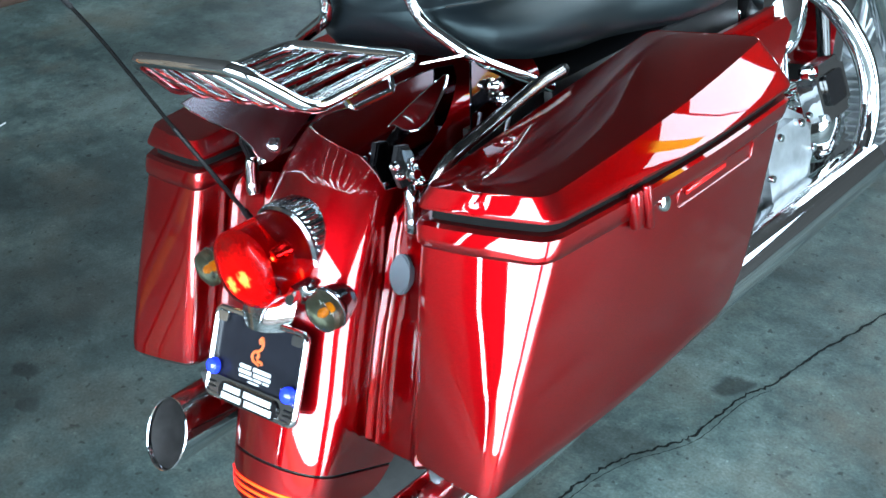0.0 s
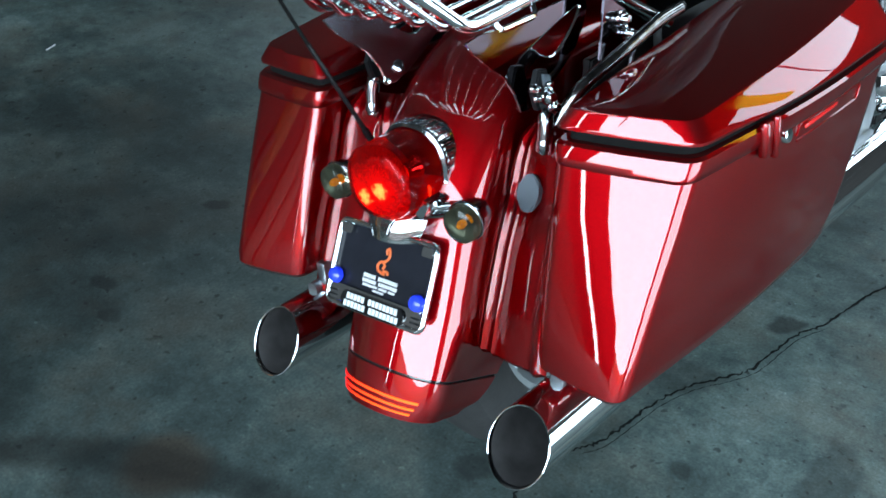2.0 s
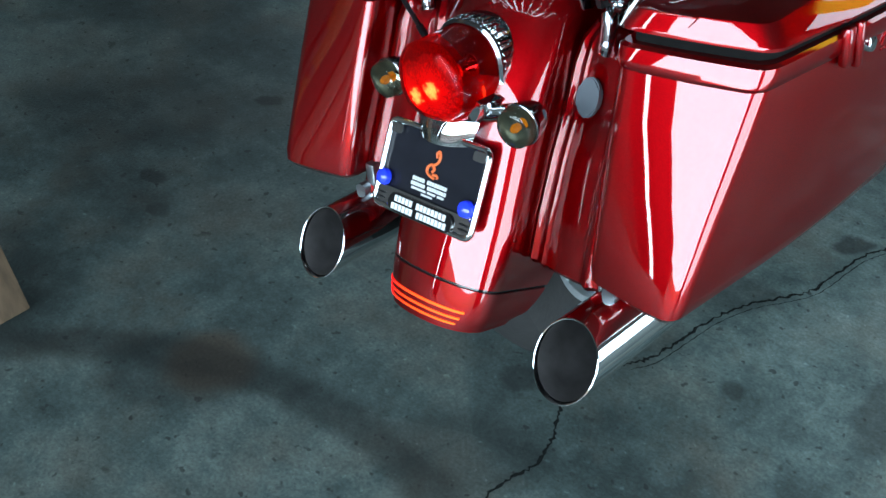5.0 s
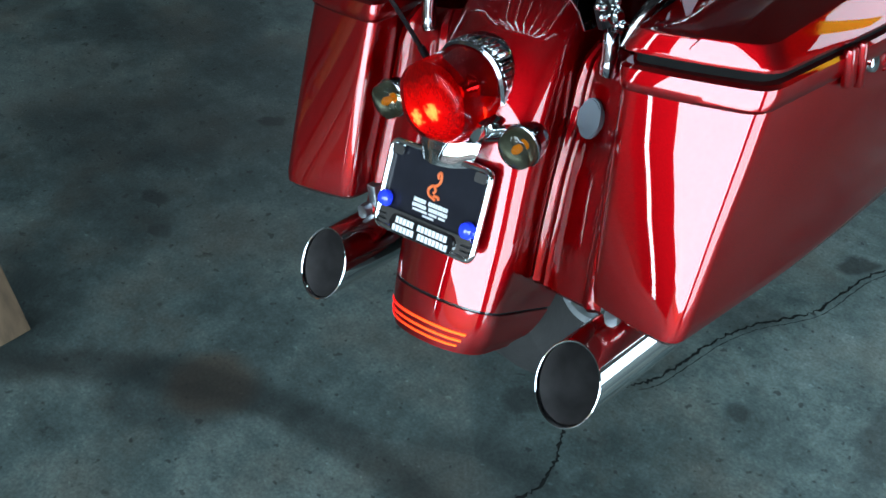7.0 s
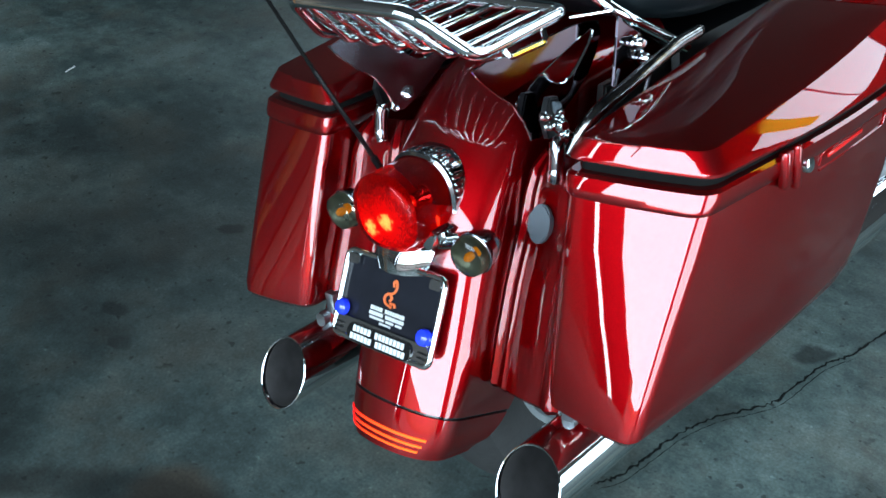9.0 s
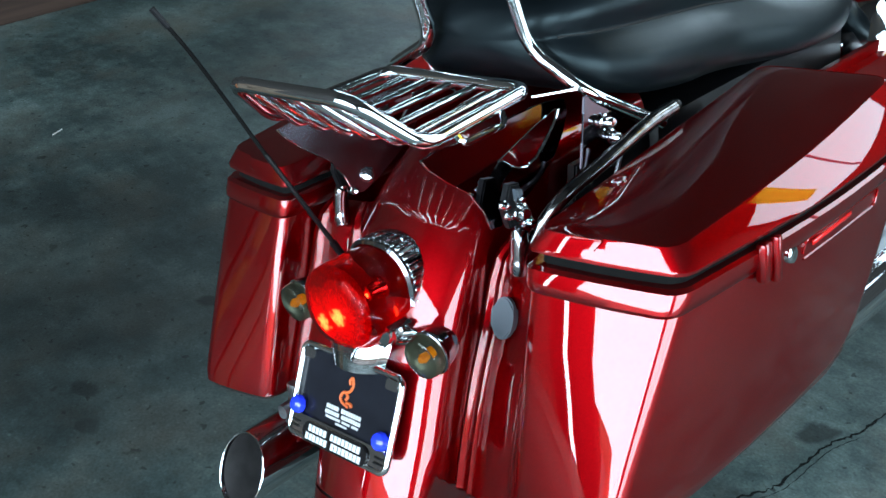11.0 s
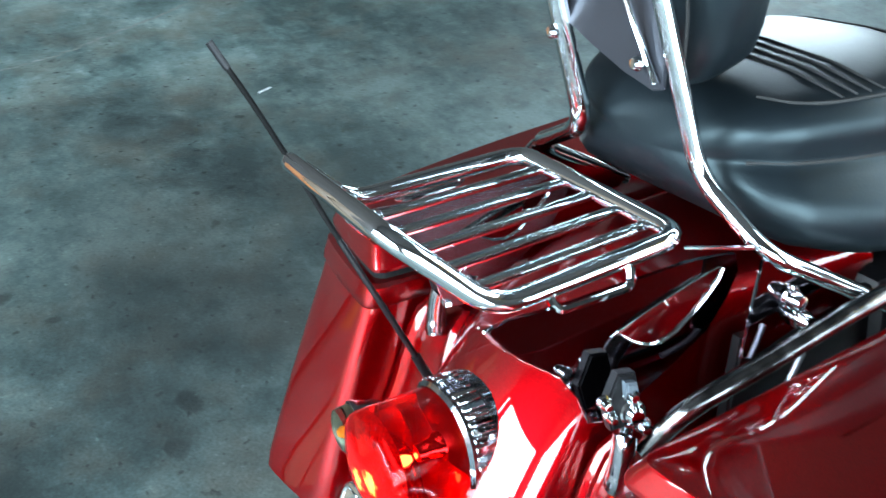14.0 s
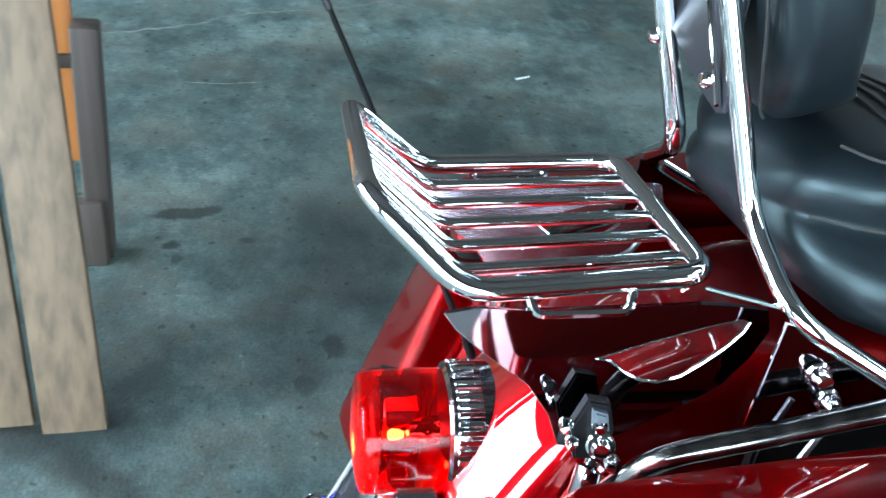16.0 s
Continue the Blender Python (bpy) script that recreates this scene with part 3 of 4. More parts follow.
def fender_point(s):
    """Crest point, outward normal, half width and skirt depth at s from 0 (tail) to 1 (seat)."""
    f = s * (len(FENDER) - 1)
    i = min(int(f), len(FENDER) - 2)
    u = f - i
    p = [FENDER[max(0, min(len(FENDER) - 1, i + k))] for k in (-1, 0, 1, 2)]

    def c(j):
        a, b, cc, d = (q[j] for q in p)
        return 0.5 * (2 * b + (cc - a) * u + (2 * a - 5 * b + 4 * cc - d) * u * u + (3 * b - a - 3 * cc + d) * u ** 3)

    def g(j):
        a, b, cc, d = (q[j] for q in p)
        return 0.5 * ((cc - a) + 2 * (2 * a - 5 * b + 4 * cc - d) * u + 3 * (3 * b - a - 3 * cc + d) * u * u)
    t = Vector((0, g(0), g(1))).normalized()
    return Vector((0, c(0), c(1))), Vector((0, -t.z, t.y)), c(2), c(3)


def fender_ring(s, grow=0.0, a0=-90, a1=90, n=28, skirt=True):
    p, nrm, w, d = fender_point(s)
    w, h = w + grow, lerp_table([(0, 0.05), (0.25, 0.054), (0.6, 0.064), (1, 0.072)], s) + grow
    ring = []
    if skirt:
        ring.append(p - nrm * (h - grow + d) + Vector((-w * 0.97, 0, 0)))
    for i in range(n + 1):
        a = radians(a0 + (a1 - a0) * i / n)
        sx, cx = math.sin(a), math.cos(a)
        x = math.copysign(abs(sx) ** 0.9, sx) * w
        z = abs(cx) ** 0.9 * h
        ring.append(p + nrm * (z - h + grow) + Vector((x, 0, 0)))
    if skirt:
        ring.append(p - nrm * (h - grow + d) + Vector((w * 0.97, 0, 0)))
    return ring


def fender_skin(s0, s1, grow=0.0, a0=-90, a1=90, n=28, steps=24, skirt=True, thick=0.004):
    bm = loft([fender_ring(s0 + (s1 - s0) * i / steps, grow, a0, a1, n, skirt) for i in range(steps + 1)], closed=False)
    bmesh.ops.recalc_face_normals(bm, faces=bm.faces)
    geo = bmesh.ops.solidify(bm, geom=list(bm.faces), thickness=thick)
    return bm


SEAM = 0.215
fender = part("rear_fender", fender_skin(SEAM + 0.004, 1.0, steps=40), RED, bike)
part("fender_tip", fender_skin(0.0, SEAM - 0.004, steps=10), RED, fender)
part("seam_strip", fender_skin(SEAM - 0.006, SEAM + 0.006, -0.003, steps=2), GLOSS_BLACK, fender)
# tail strips in the fender tip
for k, s in enumerate((0.13, 0.095, 0.06)):
    part("light_strip", fender_skin(s - 0.005, s + 0.005, 0.0015, -88, 48 - 3 * k, 30, 2, skirt=False, thick=0.003), LED_RED, fender, "lit red strip light")


# ---- saddlebags ----
REAR_Y = [(0.36, -0.004), (0.395, -0.003), (0.42, 0.006), (0.55, 0.056), (0.69, 0.116), (0.75, 0.141)]
FRONT_Y = [(0.36, 0.44), (0.385, 0.5), (0.41, 0.545), (0.46, 0.585), (0.55, 0.615), (0.69, 0.655), (0.75, 0.65)]


TWIST = [(0, -0.02), (0.3, -0.007), (0.6, 0.007), (1, 0.023)]
BOW = 0.018


def bag_ring(z, inset=0.0, slim=0.0, n=5):
    """Outline of the bag at one height, anticlockwise from above; the rear face is bowed and twists outwards with height."""
    yr, yf = lerp_table(REAR_Y, z) + inset, lerp_table(FRONT_Y, z) - inset
    k = (z - 0.39) / 0.30
    kk = max(0.0, min(1.0, k))
    xo_r, xo_m, xo_f = 0.385 + 0.03 * k, 0.406 + 0.042 * k, 0.405 + 0.04 * k
    xo_r, xo_m, xo_f = xo_r - slim * kk, xo_m - slim * kk, xo_f - slim * kk
    xi_r, xi_f = 0.238 - 0.013 * k, 0.22 - 0.005 * k
    twist = lerp_table(TWIST, kk)
    base = [(xi_r + inset, yr - twist / 2), (xo_r - inset, yr + twist / 2), (xo_m - inset, yr + (yf - yr) * 0.5), (xo_f - inset, yf), (xi_f + inset, yf)]
    radii = [0.02, 0.024, 0.6, 0.03, 0.02]
    corners = []
    for i, p in enumerate(base):
        a, c = Vector(base[i - 1]), Vector(base[(i + 1) % len(base)])
        b = Vector(p)
        r = min(radii[i], (a - b).length * 0.45, (c - b).length * 0.45)
        s, e = b + (a - b).normalized() * r, b + (c - b).normalized() * r
        corners.append([s * (1 - j / n) ** 2 + b * 2 * j / n * (1 - j / n) + e * (j / n) ** 2 for j in range(n + 1)])
    p, q = corners[0][-1], corners[1][0]
    bow = BOW * (q - p).length
    back = [p.lerp(q, u / 12) - Vector((0, 4 * bow * u / 12 * (1 - u / 12))) for u in range(1, 12)]
    flat = corners[0] + back + [v for c in corners[1:] for v in c]
    return [Vector((v.x, v.y, z)) for v in flat]


def make_bag(s):
    slim = 0.0 if s > 0 else 0.016

    def ring_at(z, inset=0.0):
        return bag_ring(z, inset, slim)
    levels = [(0.372, 0.035), (0.376, 0.022), (0.384, 0.009), (0.394, 0.002), (0.41, 0.0), (0.45, 0), (0.52, 0), (0.6, 0), (0.655, 0.0), (0.66, -0.0035), (0.668, -0.005), (0.682, -0.005), (0.686, -0.001)]
    rings = []
    for z, i in levels:
        rings.append(ring_at(z, i))
    bag = part("saddlebag", flip(loft(rings), s), RED, bike, angle=30)
    part("seal", flip(loft([ring_at(0.684, 0.008), ring_at(0.703, 0.008)]), s), SEAL, bag, "black rubber seal")
    # lid: rim, sloped flank that steepens to the front, flat top that climbs to the front
    base = ring_at(0.704, -0.005)
    rings = [ring_at(0.7, 0.002), ring_at(0.7, -0.004), base]
    y0, y1 = min(p.y for p in base), max(p.y for p in base)
    cx = 0.315

    def share(y):
        return max(0.0, min(1.0, (y - y0) / (y1 - y0)))

    def height(y):
        t = share(y)
        return 0.021 + 0.045 * t

    def crown(p, u):
        """Move the rim inwards and up: u=1 is the top edge."""
        t = share(p.y)
        in_x = lerp_table([(0, 0.014), (0.17, 0.02), (0.42, 0.028), (0.65, 0.034), (0.85, 0.038), (1, 0.04)], t) if p.x > cx else -0.015
        y = p.y + (0.009 * u if t < 0.1 else (-0.012 * u if t > 0.92 else 0))
        return Vector((p.x - in_x * u ** 1.15, y, 0.704 + height(p.y) * u))
    for u in (0.06, 0.16, 0.3, 0.45, 0.6, 0.75, 0.88, 0.95, 1.0):
        rings.append([crown(p, u) for p in base])
    rim = rings[-1]
    mid = (y0 + y1) / 2
    for q, up in ((0.992, 0.0003), (0.98, 0.0006), (0.95, 0.001), (0.88, 0.0015), (0.8, 0.002), (0.55, 0.003), (0.3, 0.0035), (0.1, 0.0035)):
        row = []
        for p in rim:
            x, y = cx + (p.x - cx) * q, mid + (p.y - mid) * (q * 0.3 + 0.7 if q > 0.5 else q * 1.7)
            row.append(Vector((x, y, 0.704 + height(y) + up)))
        rings.append(row)
    part("lid", flip(loft(rings), s), RED, bag, angle=24)
    # latch, lock and reflector on the outer side
    def side_x(y, z):
        ring = ring_at(z)
        best = [p for p in ring if p.x > 0.33]
        best.sort(key=lambda p: p.y)
        for a, b in zip(best, best[1:]):
            if a.y <= y <= b.y and b.y > a.y:
                return a.x + (b.x - a.x) * (y - a.y) / (b.y - a.y)
        return 0.45
    lx = side_x(0.272, 0.66)
    latch = part("latch", flip(box(lx + 0.006, 0.262, 0.668, 0.014, 0.02, 0.05, 0.005), s), RED, bag)
    part("latch_pull", flip(box(lx + 0.012, 0.278, 0.667, 0.012, 0.012, 0.058, 0.004), s), RED, latch, "red latch lever")
    part("lock", flip(lathe([(0, 0.004), (0.006, 0.004), (0.0105, 0.003), (0.0115, 0.0), (0.0115, -0.006)], along((side_x(0.323, 0.652) + 0.002, 0.323, 0.652), (1, 0, 0.1)), 20), s), CHROME, bag, "round chrome key lock")
    frame_pts = [(side_x(y, z) + 0.001, y, z) for y, z in ((0.355, 0.632), (0.54, 0.632), (0.545, 0.656), (0.355, 0.656), (0.352, 0.64))]
    part("reflector_rim", flip(tube(smooth_path(frame_pts, 0.006, 3), 0.0016, 6), s), RED, bag)
    part("reflector", flip(box(side_x(0.42, 0.648) + 0.0005, 0.42, 0.648, 0.003, 0.1, 0.006, 0.001), s), REFLECTOR, bag, "red side reflector")
    return bag


both_sides(make_bag)


# painted filler panels between the bags and the fender, with a grey oval plug
def make_filler(s):
    rows = []
    for z, y, x0, x1 in ((0.352, 0.055, 0.1, 0.236), (0.36, 0.05, 0.1, 0.236), (0.42, 0.07, 0.102, 0.234), (0.5, 0.103, 0.104, 0.23), (0.57, 0.135, 0.108, 0.226), (0.62, 0.152, 0.112, 0.222), (0.65, 0.165, 0.118, 0.215), (0.668, 0.185, 0.126, 0.205)):
        row = []
        for i in range(33):
            u = i / 32
            x = x0 + (x1 - x0) * u
            ridge = 0.006 * math.sin(math.pi * u) + 0.014 * u + 0.006 * math.exp(-((u - 0.1) / 0.035) ** 2) + 0.003 * math.exp(-((u - 0.24) / 0.03) ** 2) + 0.007 * math.exp(-((u - 0.86) / 0.05) ** 2)
            row.append(Vector((x, y - ridge, z)))
        rows.append(row)
    bm = loft(rows, closed=False)
    bmesh.ops.solidify(bm, geom=list(bm.faces), thickness=0.004)
    p = part("filler_panel", flip(bm, s), RED, bike)
    if s < 0:
        return
    m = along((0.161, 0.12, 0.588), (0.05, -0.93, 0.37))
    out = [(0.0175 * math.cos(a), 0.027 * math.sin(a)) for a in (2 * math.pi * k / 28 for k in range(28))]
    part("oval_plug", flip(slab(out, 0.01, m, 0.002), s), GREY_OVAL, p, "matt grey oval plug")


both_sides(make_filler)


# ---- tail lamp, signals, plate ----
TAIL = Matrix.Translation((-0.002, 0.078, 0.617)) @ Matrix.Rotation(radians(89), 4, "X")   # z points to the rear


def tail_point(a, k=1.0):
    """Tombstone-shaped lamp outline: round top, squarer foot."""
    x, y = math.cos(a), math.sin(a)
    e = 0.86 if y > 0 else 0.7
    return math.copysign(abs(x) ** e, x) * 0.057 * k * (1 + 0.05 * min(0.0, y)), math.copysign(abs(y) ** e, y) * (0.057 if y > 0 else 0.053) * k


def tail_ring(k, h, n=48):
    """The lamp outline scaled by k at depth h."""
    return [TAIL @ Vector((*tail_point(2 * math.pi * i / n, k), h)) for i in range(n)]


lamp = part("tail_lamp", loft([tail_ring(1.1, -0.03), tail_ring(1.12, -0.005), tail_ring(1.1, 0.012), tail_ring(1.02, 0.015), tail_ring(0.98, 0.002)], cap_start=True, cap_end=True), DARK_CHROME, bike, "chrome ribbed lamp housing")
for k in range(44):
    a = 2 * math.pi * (k + 0.5) / 44
    if math.sin(a) > -0.75:
        x, y = tail_point(a, 1.115)
        x1, y1 = tail_point(a + 0.02, 1.115)
        turn = math.atan2(y1 - y, x1 - x) - math.pi / 2
        part("rib", box(0, 0, 0, 0.0016, 0.0055, 0.024, 0.0006, 1, m=TAIL @ Matrix.Translation((x, y, -0.004)) @ Matrix.Rotation(turn, 4, "Z")), CHROME, lamp)
lens = part("lens", loft([tail_ring(k, h) for k, h in ((1.0, 0.004), (0.995, 0.03), (0.988, 0.055), (0.98, 0.077), (0.972, 0.087), (0.955, 0.0912), (0.92, 0.0938), (0.86, 0.0952), (0.6, 0.0975), (0.3, 0.099), (0.1, 0.0995))]), RED_LENS, lamp, "translucent red lens, lit")
part("reflector_bowl", loft([tail_ring(0.93, 0.006), tail_ring(0.86, 0.012), tail_ring(0.25, 0.018)]), DARK_STEEL, lamp)
part("bulb_holder", lathe([(0, 0.05), (0.007, 0.046), (0.008, 0.03), (0.011, 0.026), (0.011, 0.01), (0, 0.01)], TAIL, 16), CHROME, lamp)
part("prism_plate", loft([tail_ring(k, h) for k, h in ((0.9, 0.078), (0.89, 0.081), (0.88, 0.083), (0.82, 0.087), (0.6, 0.0905), (0.3, 0.092), (0.1, 0.0925))]), FACET, lamp, "red prism plate glowing behind the lens")
part("bulb", lathe([(0, 0.066), (0.0028, 0.065), (0.0042, 0.061), (0.0036, 0.055), (0.002, 0.05)], TAIL @ Matrix.Translation((-0.006, -0.006, 0)), 16), FILAMENT, lamp, "lit bulb")
arc = [(0.075 * math.cos(radians(a)), 0.077 * math.sin(radians(a))) for a in range(200, 341, 7)] + [(0.0625 * math.cos(radians(a)), 0.0645 * math.sin(radians(a))) for a in range(340, 199, -7)]
part("collar", slab(arc, 0.04, TAIL @ Matrix.Translation((0, 0, 0.045)), 0.003), CHROME, lamp, "chrome collar under the lens")


def make_signal(s):
    c = Vector((0.143, 0.008, 0.59)) if s > 0 else Vector((0.116, 0.024, 0.589))
    d = Vector((0.05, -1, -0.06)).normalized()
    m = along(c, d) @ Matrix.Scale(0.88, 4)
    sig = part("turn_signal", flip(lathe([(0, -0.044), (0.012, -0.042), (0.022, -0.033), (0.028, -0.018), (0.0315, -0.004), (0.033, 0.0), (0.033, 0.004), (0.0312, 0.005), (0.0305, 0.0), (0.0, -0.006)], m), s), DARK_CHROME, bike, "chrome bullet turn signal with smoked lens")
    part("reflector", flip(lathe([(0.0295, 0.004), (0.024, 0.0), (0.012, -0.003), (0, -0.0035)], m), s), SIGNAL_BOWL, sig)
    part("lens", flip(lathe([(0.0305, 0.003), (0.0305, 0.016), (0.0285, 0.023), (0.02, 0.0275), (0.01, 0.0295), (0, 0.03)], m), s), SMOKE, sig, "smoked clear lens")
    part("bulb", flip(lathe([(0, 0.0185), (0.004, 0.0172), (0.0062, 0.011), (0.005, 0.002), (0, 0.002)], m, 16), s), AMBER, sig, "amber bulb")
    part("stalk", flip(tube(spline([(0.12, 0.03, 0.585), (0.09, 0.045, 0.578), (0.05, 0.045, 0.565), (0.0, 0.04, 0.56)]), 0.012), s), CHROME, sig)


both_sides(make_signal)
rows = []
for z, y, w in ((0.582, 0.012, 0.06), (0.572, 0.0, 0.06), (0.56, -0.008, 0.058), (0.545, -0.014, 0.054), (0.532, -0.017, 0.05), (0.528, -0.008, 0.048)):
    rows.append([Vector((w * k / 8, y + 0.022 * (k / 8) ** 2, z)) for k in range(-8, 9)])
bm = loft(rows, closed=False)
bmesh.ops.solidify(bm, geom=list(bm.faces), thickness=0.004)
part("lamp_bracket", bm, CHROME, bike, "chrome bracket above the plate")

PLATE_POSE = Matrix.Translation((-0.003, -0.023, 0.482)) @ Matrix.Rotation(radians(90 - 27), 4, "X")
plate = part("licence_plate", slab(rounded(0.185, 0.115, 0.008), 0.003, PLATE_POSE), PLATE, bike, "black licence plate insert in a chrome frame with blue bolts")
part("frame", tube([PLATE_POSE @ Vector((x, y, 0.004)) for x, y in rounded(0.19, 0.123, 0.012)], 0.0048, 10, closed=True), CHROME, plate, "chrome plate frame")
part("frame_sill", slab(rounded(0.184, 0.03, 0.006), 0.006, PLATE_POSE @ Matrix.Translation((0, -0.048, 0.0035)), 0.0015), CHROME, plate, "chrome lower edge of the frame")
part("caption_bar", slab(rounded(0.126, 0.027, 0.012), 0.004, PLATE_POSE @ Matrix.Translation((0, -0.0505, 0.008)), 0.001), GLOSS_BLACK, plate, "black caption bar with white print")


def plate_bars(y, words, pitch, h, z, x=0.0):
    """A row of small plain bars in place of print; words: how many bars in each group."""
    at = x - pitch * (sum(words) + len(words) - 1) / 2
    for q in words:
        for c in range(q):
            part("print_bar", box(at + pitch * 0.5, y, z, pitch * 0.74, h, 0.0012, m=PLATE_POSE), WHITE, plate)
            at += pitch
        at += pitch


plate_bars(-0.0445, (5, 8), 0.0073, 0.0088, 0.0107)
plate_bars(-0.0562, (6, 8), 0.0073, 0.0088, 0.0107)
plate_bars(-0.009, (5, 8), 0.0048, 0.0056, 0.0024)
plate_bars(-0.0165, (6, 8), 0.0046, 0.0052, 0.0024)
plate_bars(-0.0228, (9, 5, 4), 0.0032, 0.0032, 0.0024)
plate_bars(-0.028, (7,), 0.0032, 0.0026, 0.0024)
for stroke in ([(0.006, -0.001), (-0.007, 0.003), (-0.01, 0.011), (-0.003, 0.017), (0.003, 0.012), (0.0, 0.007)], [(-0.002, 0.016), (0.006, 0.021), (0.009, 0.029), (0.006, 0.037), (0.002, 0.034), (0.004, 0.028)], [(0.002, 0.004), (0.01, 0.004), (0.012, 0.0)]):
    part("flame_mark", tube([PLATE_POSE @ Vector((x, y, 0.0026)) for x, y, _ in spline([(x, y, 0) for x, y in stroke])], 0.0021, 6), ORANGE, plate, "orange flame-shaped mark")
for s in (1, -1):
    m = PLATE_POSE @ Matrix.Translation((s * 0.081, -0.022, 0.007))
    part("blue_bolt", lathe([(0.0, 0.012), (0.006, 0.0115), (0.011, 0.008), (0.0125, 0.002), (0.0125, 0.0)], m, 10), BLUE_GLOW, plate, "faceted blue bolt cap with a glow put in")
    part("frame_tab", slab(rounded(0.022, 0.014, 0.004), 0.003, PLATE_POSE @ Matrix.Translation((s * 0.08, 0.05, 0.006))), CHROME, plate)
    for dx, dy in ((0, 0.004), (0, -0.003)):
        part("print_bar", box(s * 0.082, -0.048 + dy, 0.0078, 0.016, 0.002, 0.0012, m=PLATE_POSE), BLACK, plate)

# ---- exhausts ----
def make_exhaust(s):
    x, z, r = (0.265 if s > 0 else 0.225), 0.318, 0.0495
    bm = bmesh.new()
    rings = []
    n = 40
    for rad, y, cut in ((r * 0.9, 1.35, 0), (r, 0.95, 0), (r, 0.3, 0), (r, -0.07, 1), (r - 0.0016, -0.07, 1), (r - 0.004, 0.25, 0)):
        ring = []
        for k in range(n):
            a = 2 * math.pi * k / n
            zz = math.sin(a) * rad
            ring.append(Vector((x + math.cos(a) * rad, y + (zz * 0.58 if cut else 0), z + zz - 0.02 * max(0, y - 0.3))))
        rings.append(ring)
    pipe = part("exhaust", flip(loft(rings[:5], cap_start=True, cap_end=False), s), CHROME, bike, "chrome slash-cut exhaust pipe")
    inner = [[Vector((x + (p.x - x) * 0.985, p.y + 0.006, z + (p.z - z) * 0.985)) for p in rings[4]], rings[5]]
    part("pipe_inside", flip(loft(inner, cap_start=False, cap_end=True), s), SOOT, pipe, "sooty inside of the pipe")
    part("pipe_rim", flip(tube([(p + q) / 2 for p, q in zip(rings[3], rings[4])], 0.0014, 8, closed=True), s), CHROME, pipe)
    part("clamp", flip(tube([(x, 0.02, z + 0.052), (x, 0.06, z + 0.052)], 0.011, 10), s), STEEL, pipe)
    part("hanger", flip(box(x - 0.01, 0.05, z + 0.075, 0.02, 0.03, 0.04, 0.004), s), STEEL, pipe)


both_sides(make_exhaust)

# ---- rear wheel ----
AXLE = Vector((0, 0.36, 0.325))


def make_wheel(center, r, w, name):
    m = Matrix.Translation(center) @ Matrix.Rotation(radians(90), 4, "Y")
    prof = [(r - 0.11, -w * 0.42), (r - 0.06, -w * 0.5), (r - 0.025, -w * 0.46), (r - 0.005, -w * 0.28), (r, 0), (r - 0.005, w * 0.28), (r - 0.025, w * 0.46), (r - 0.06, w * 0.5), (r - 0.11, w * 0.42)]
    wheel = part(name, lathe(prof, m, 64), RUBBER, bike, "black rubber tyre")
    part("rim", lathe([(r - 0.105, -w * 0.42), (r - 0.12, -w * 0.4), (r - 0.13, 0), (r - 0.12, w * 0.4), (r - 0.105, w * 0.42)], m, 48), ALU, wheel)
    bm = bmesh.new()
    for k in range(9):
        a = 2 * math.pi * k / 9
        tube([m @ Vector((0.03 * math.cos(a), 0.03 * math.sin(a), 0)), m @ Vector(((r - 0.12) * math.cos(a), (r - 0.12) * math.sin(a), 0))], 0.012, 8, bm)
    part("spokes", bm, ALU, wheel)
    part("hub", lathe([(0, -0.06), (0.045, -0.055), (0.045, 0.055), (0, 0.06)], m, 24), ALU, wheel)


make_wheel(AXLE, 0.325, 0.15, "rear_wheel")

# ---- luggage rack ----
rz = 0.835
outer = [(-0.107, -0.022, 0.905), (0.107, -0.022, 0.905), (0.136, 0.05, rz), (0.128, 0.245, 0.842), (-0.128, 0.245, 0.842), (-0.136, 0.05, rz)]


def closed_round(pts, r, steps=6):
    k = len(pts)
    return smooth_path([(Vector(pts[0]) + Vector(pts[-1])) / 2] + [Vector(p) for p in pts] + [(Vector(pts[0]) + Vector(pts[-1])) / 2], r, steps)[:-1]


rack = part("luggage_rack", tube(closed_round(outer, 0.026), 0.0095, 14, closed=True), CHROME, bike, "chrome tubular luggage rack with a raised rear lip")
for k in range(5):
    u = (k + 1) / 6
    x1, x0 = -0.107 + 0.214 * u, -0.136 + 0.272 * u
    x2 = -0.128 + 0.256 * u
    part("rack_rod", tube(smooth_path([(x1, -0.022, 0.9), (x0, 0.052, rz - 0.004), (x2, 0.245, 0.838)], 0.012, 5), 0.0055, 10), CHROME, rack)
for s in (1, -1):
    part("rack_side_bar", flip(tube(smooth_path([(0.136, 0.1, 0.834), (0.144, 0.104, 0.819), (0.145, 0.178, 0.82), (0.138, 0.182, 0.834)], 0.008, 4), 0.0042, 8), s), CHROME, rack)


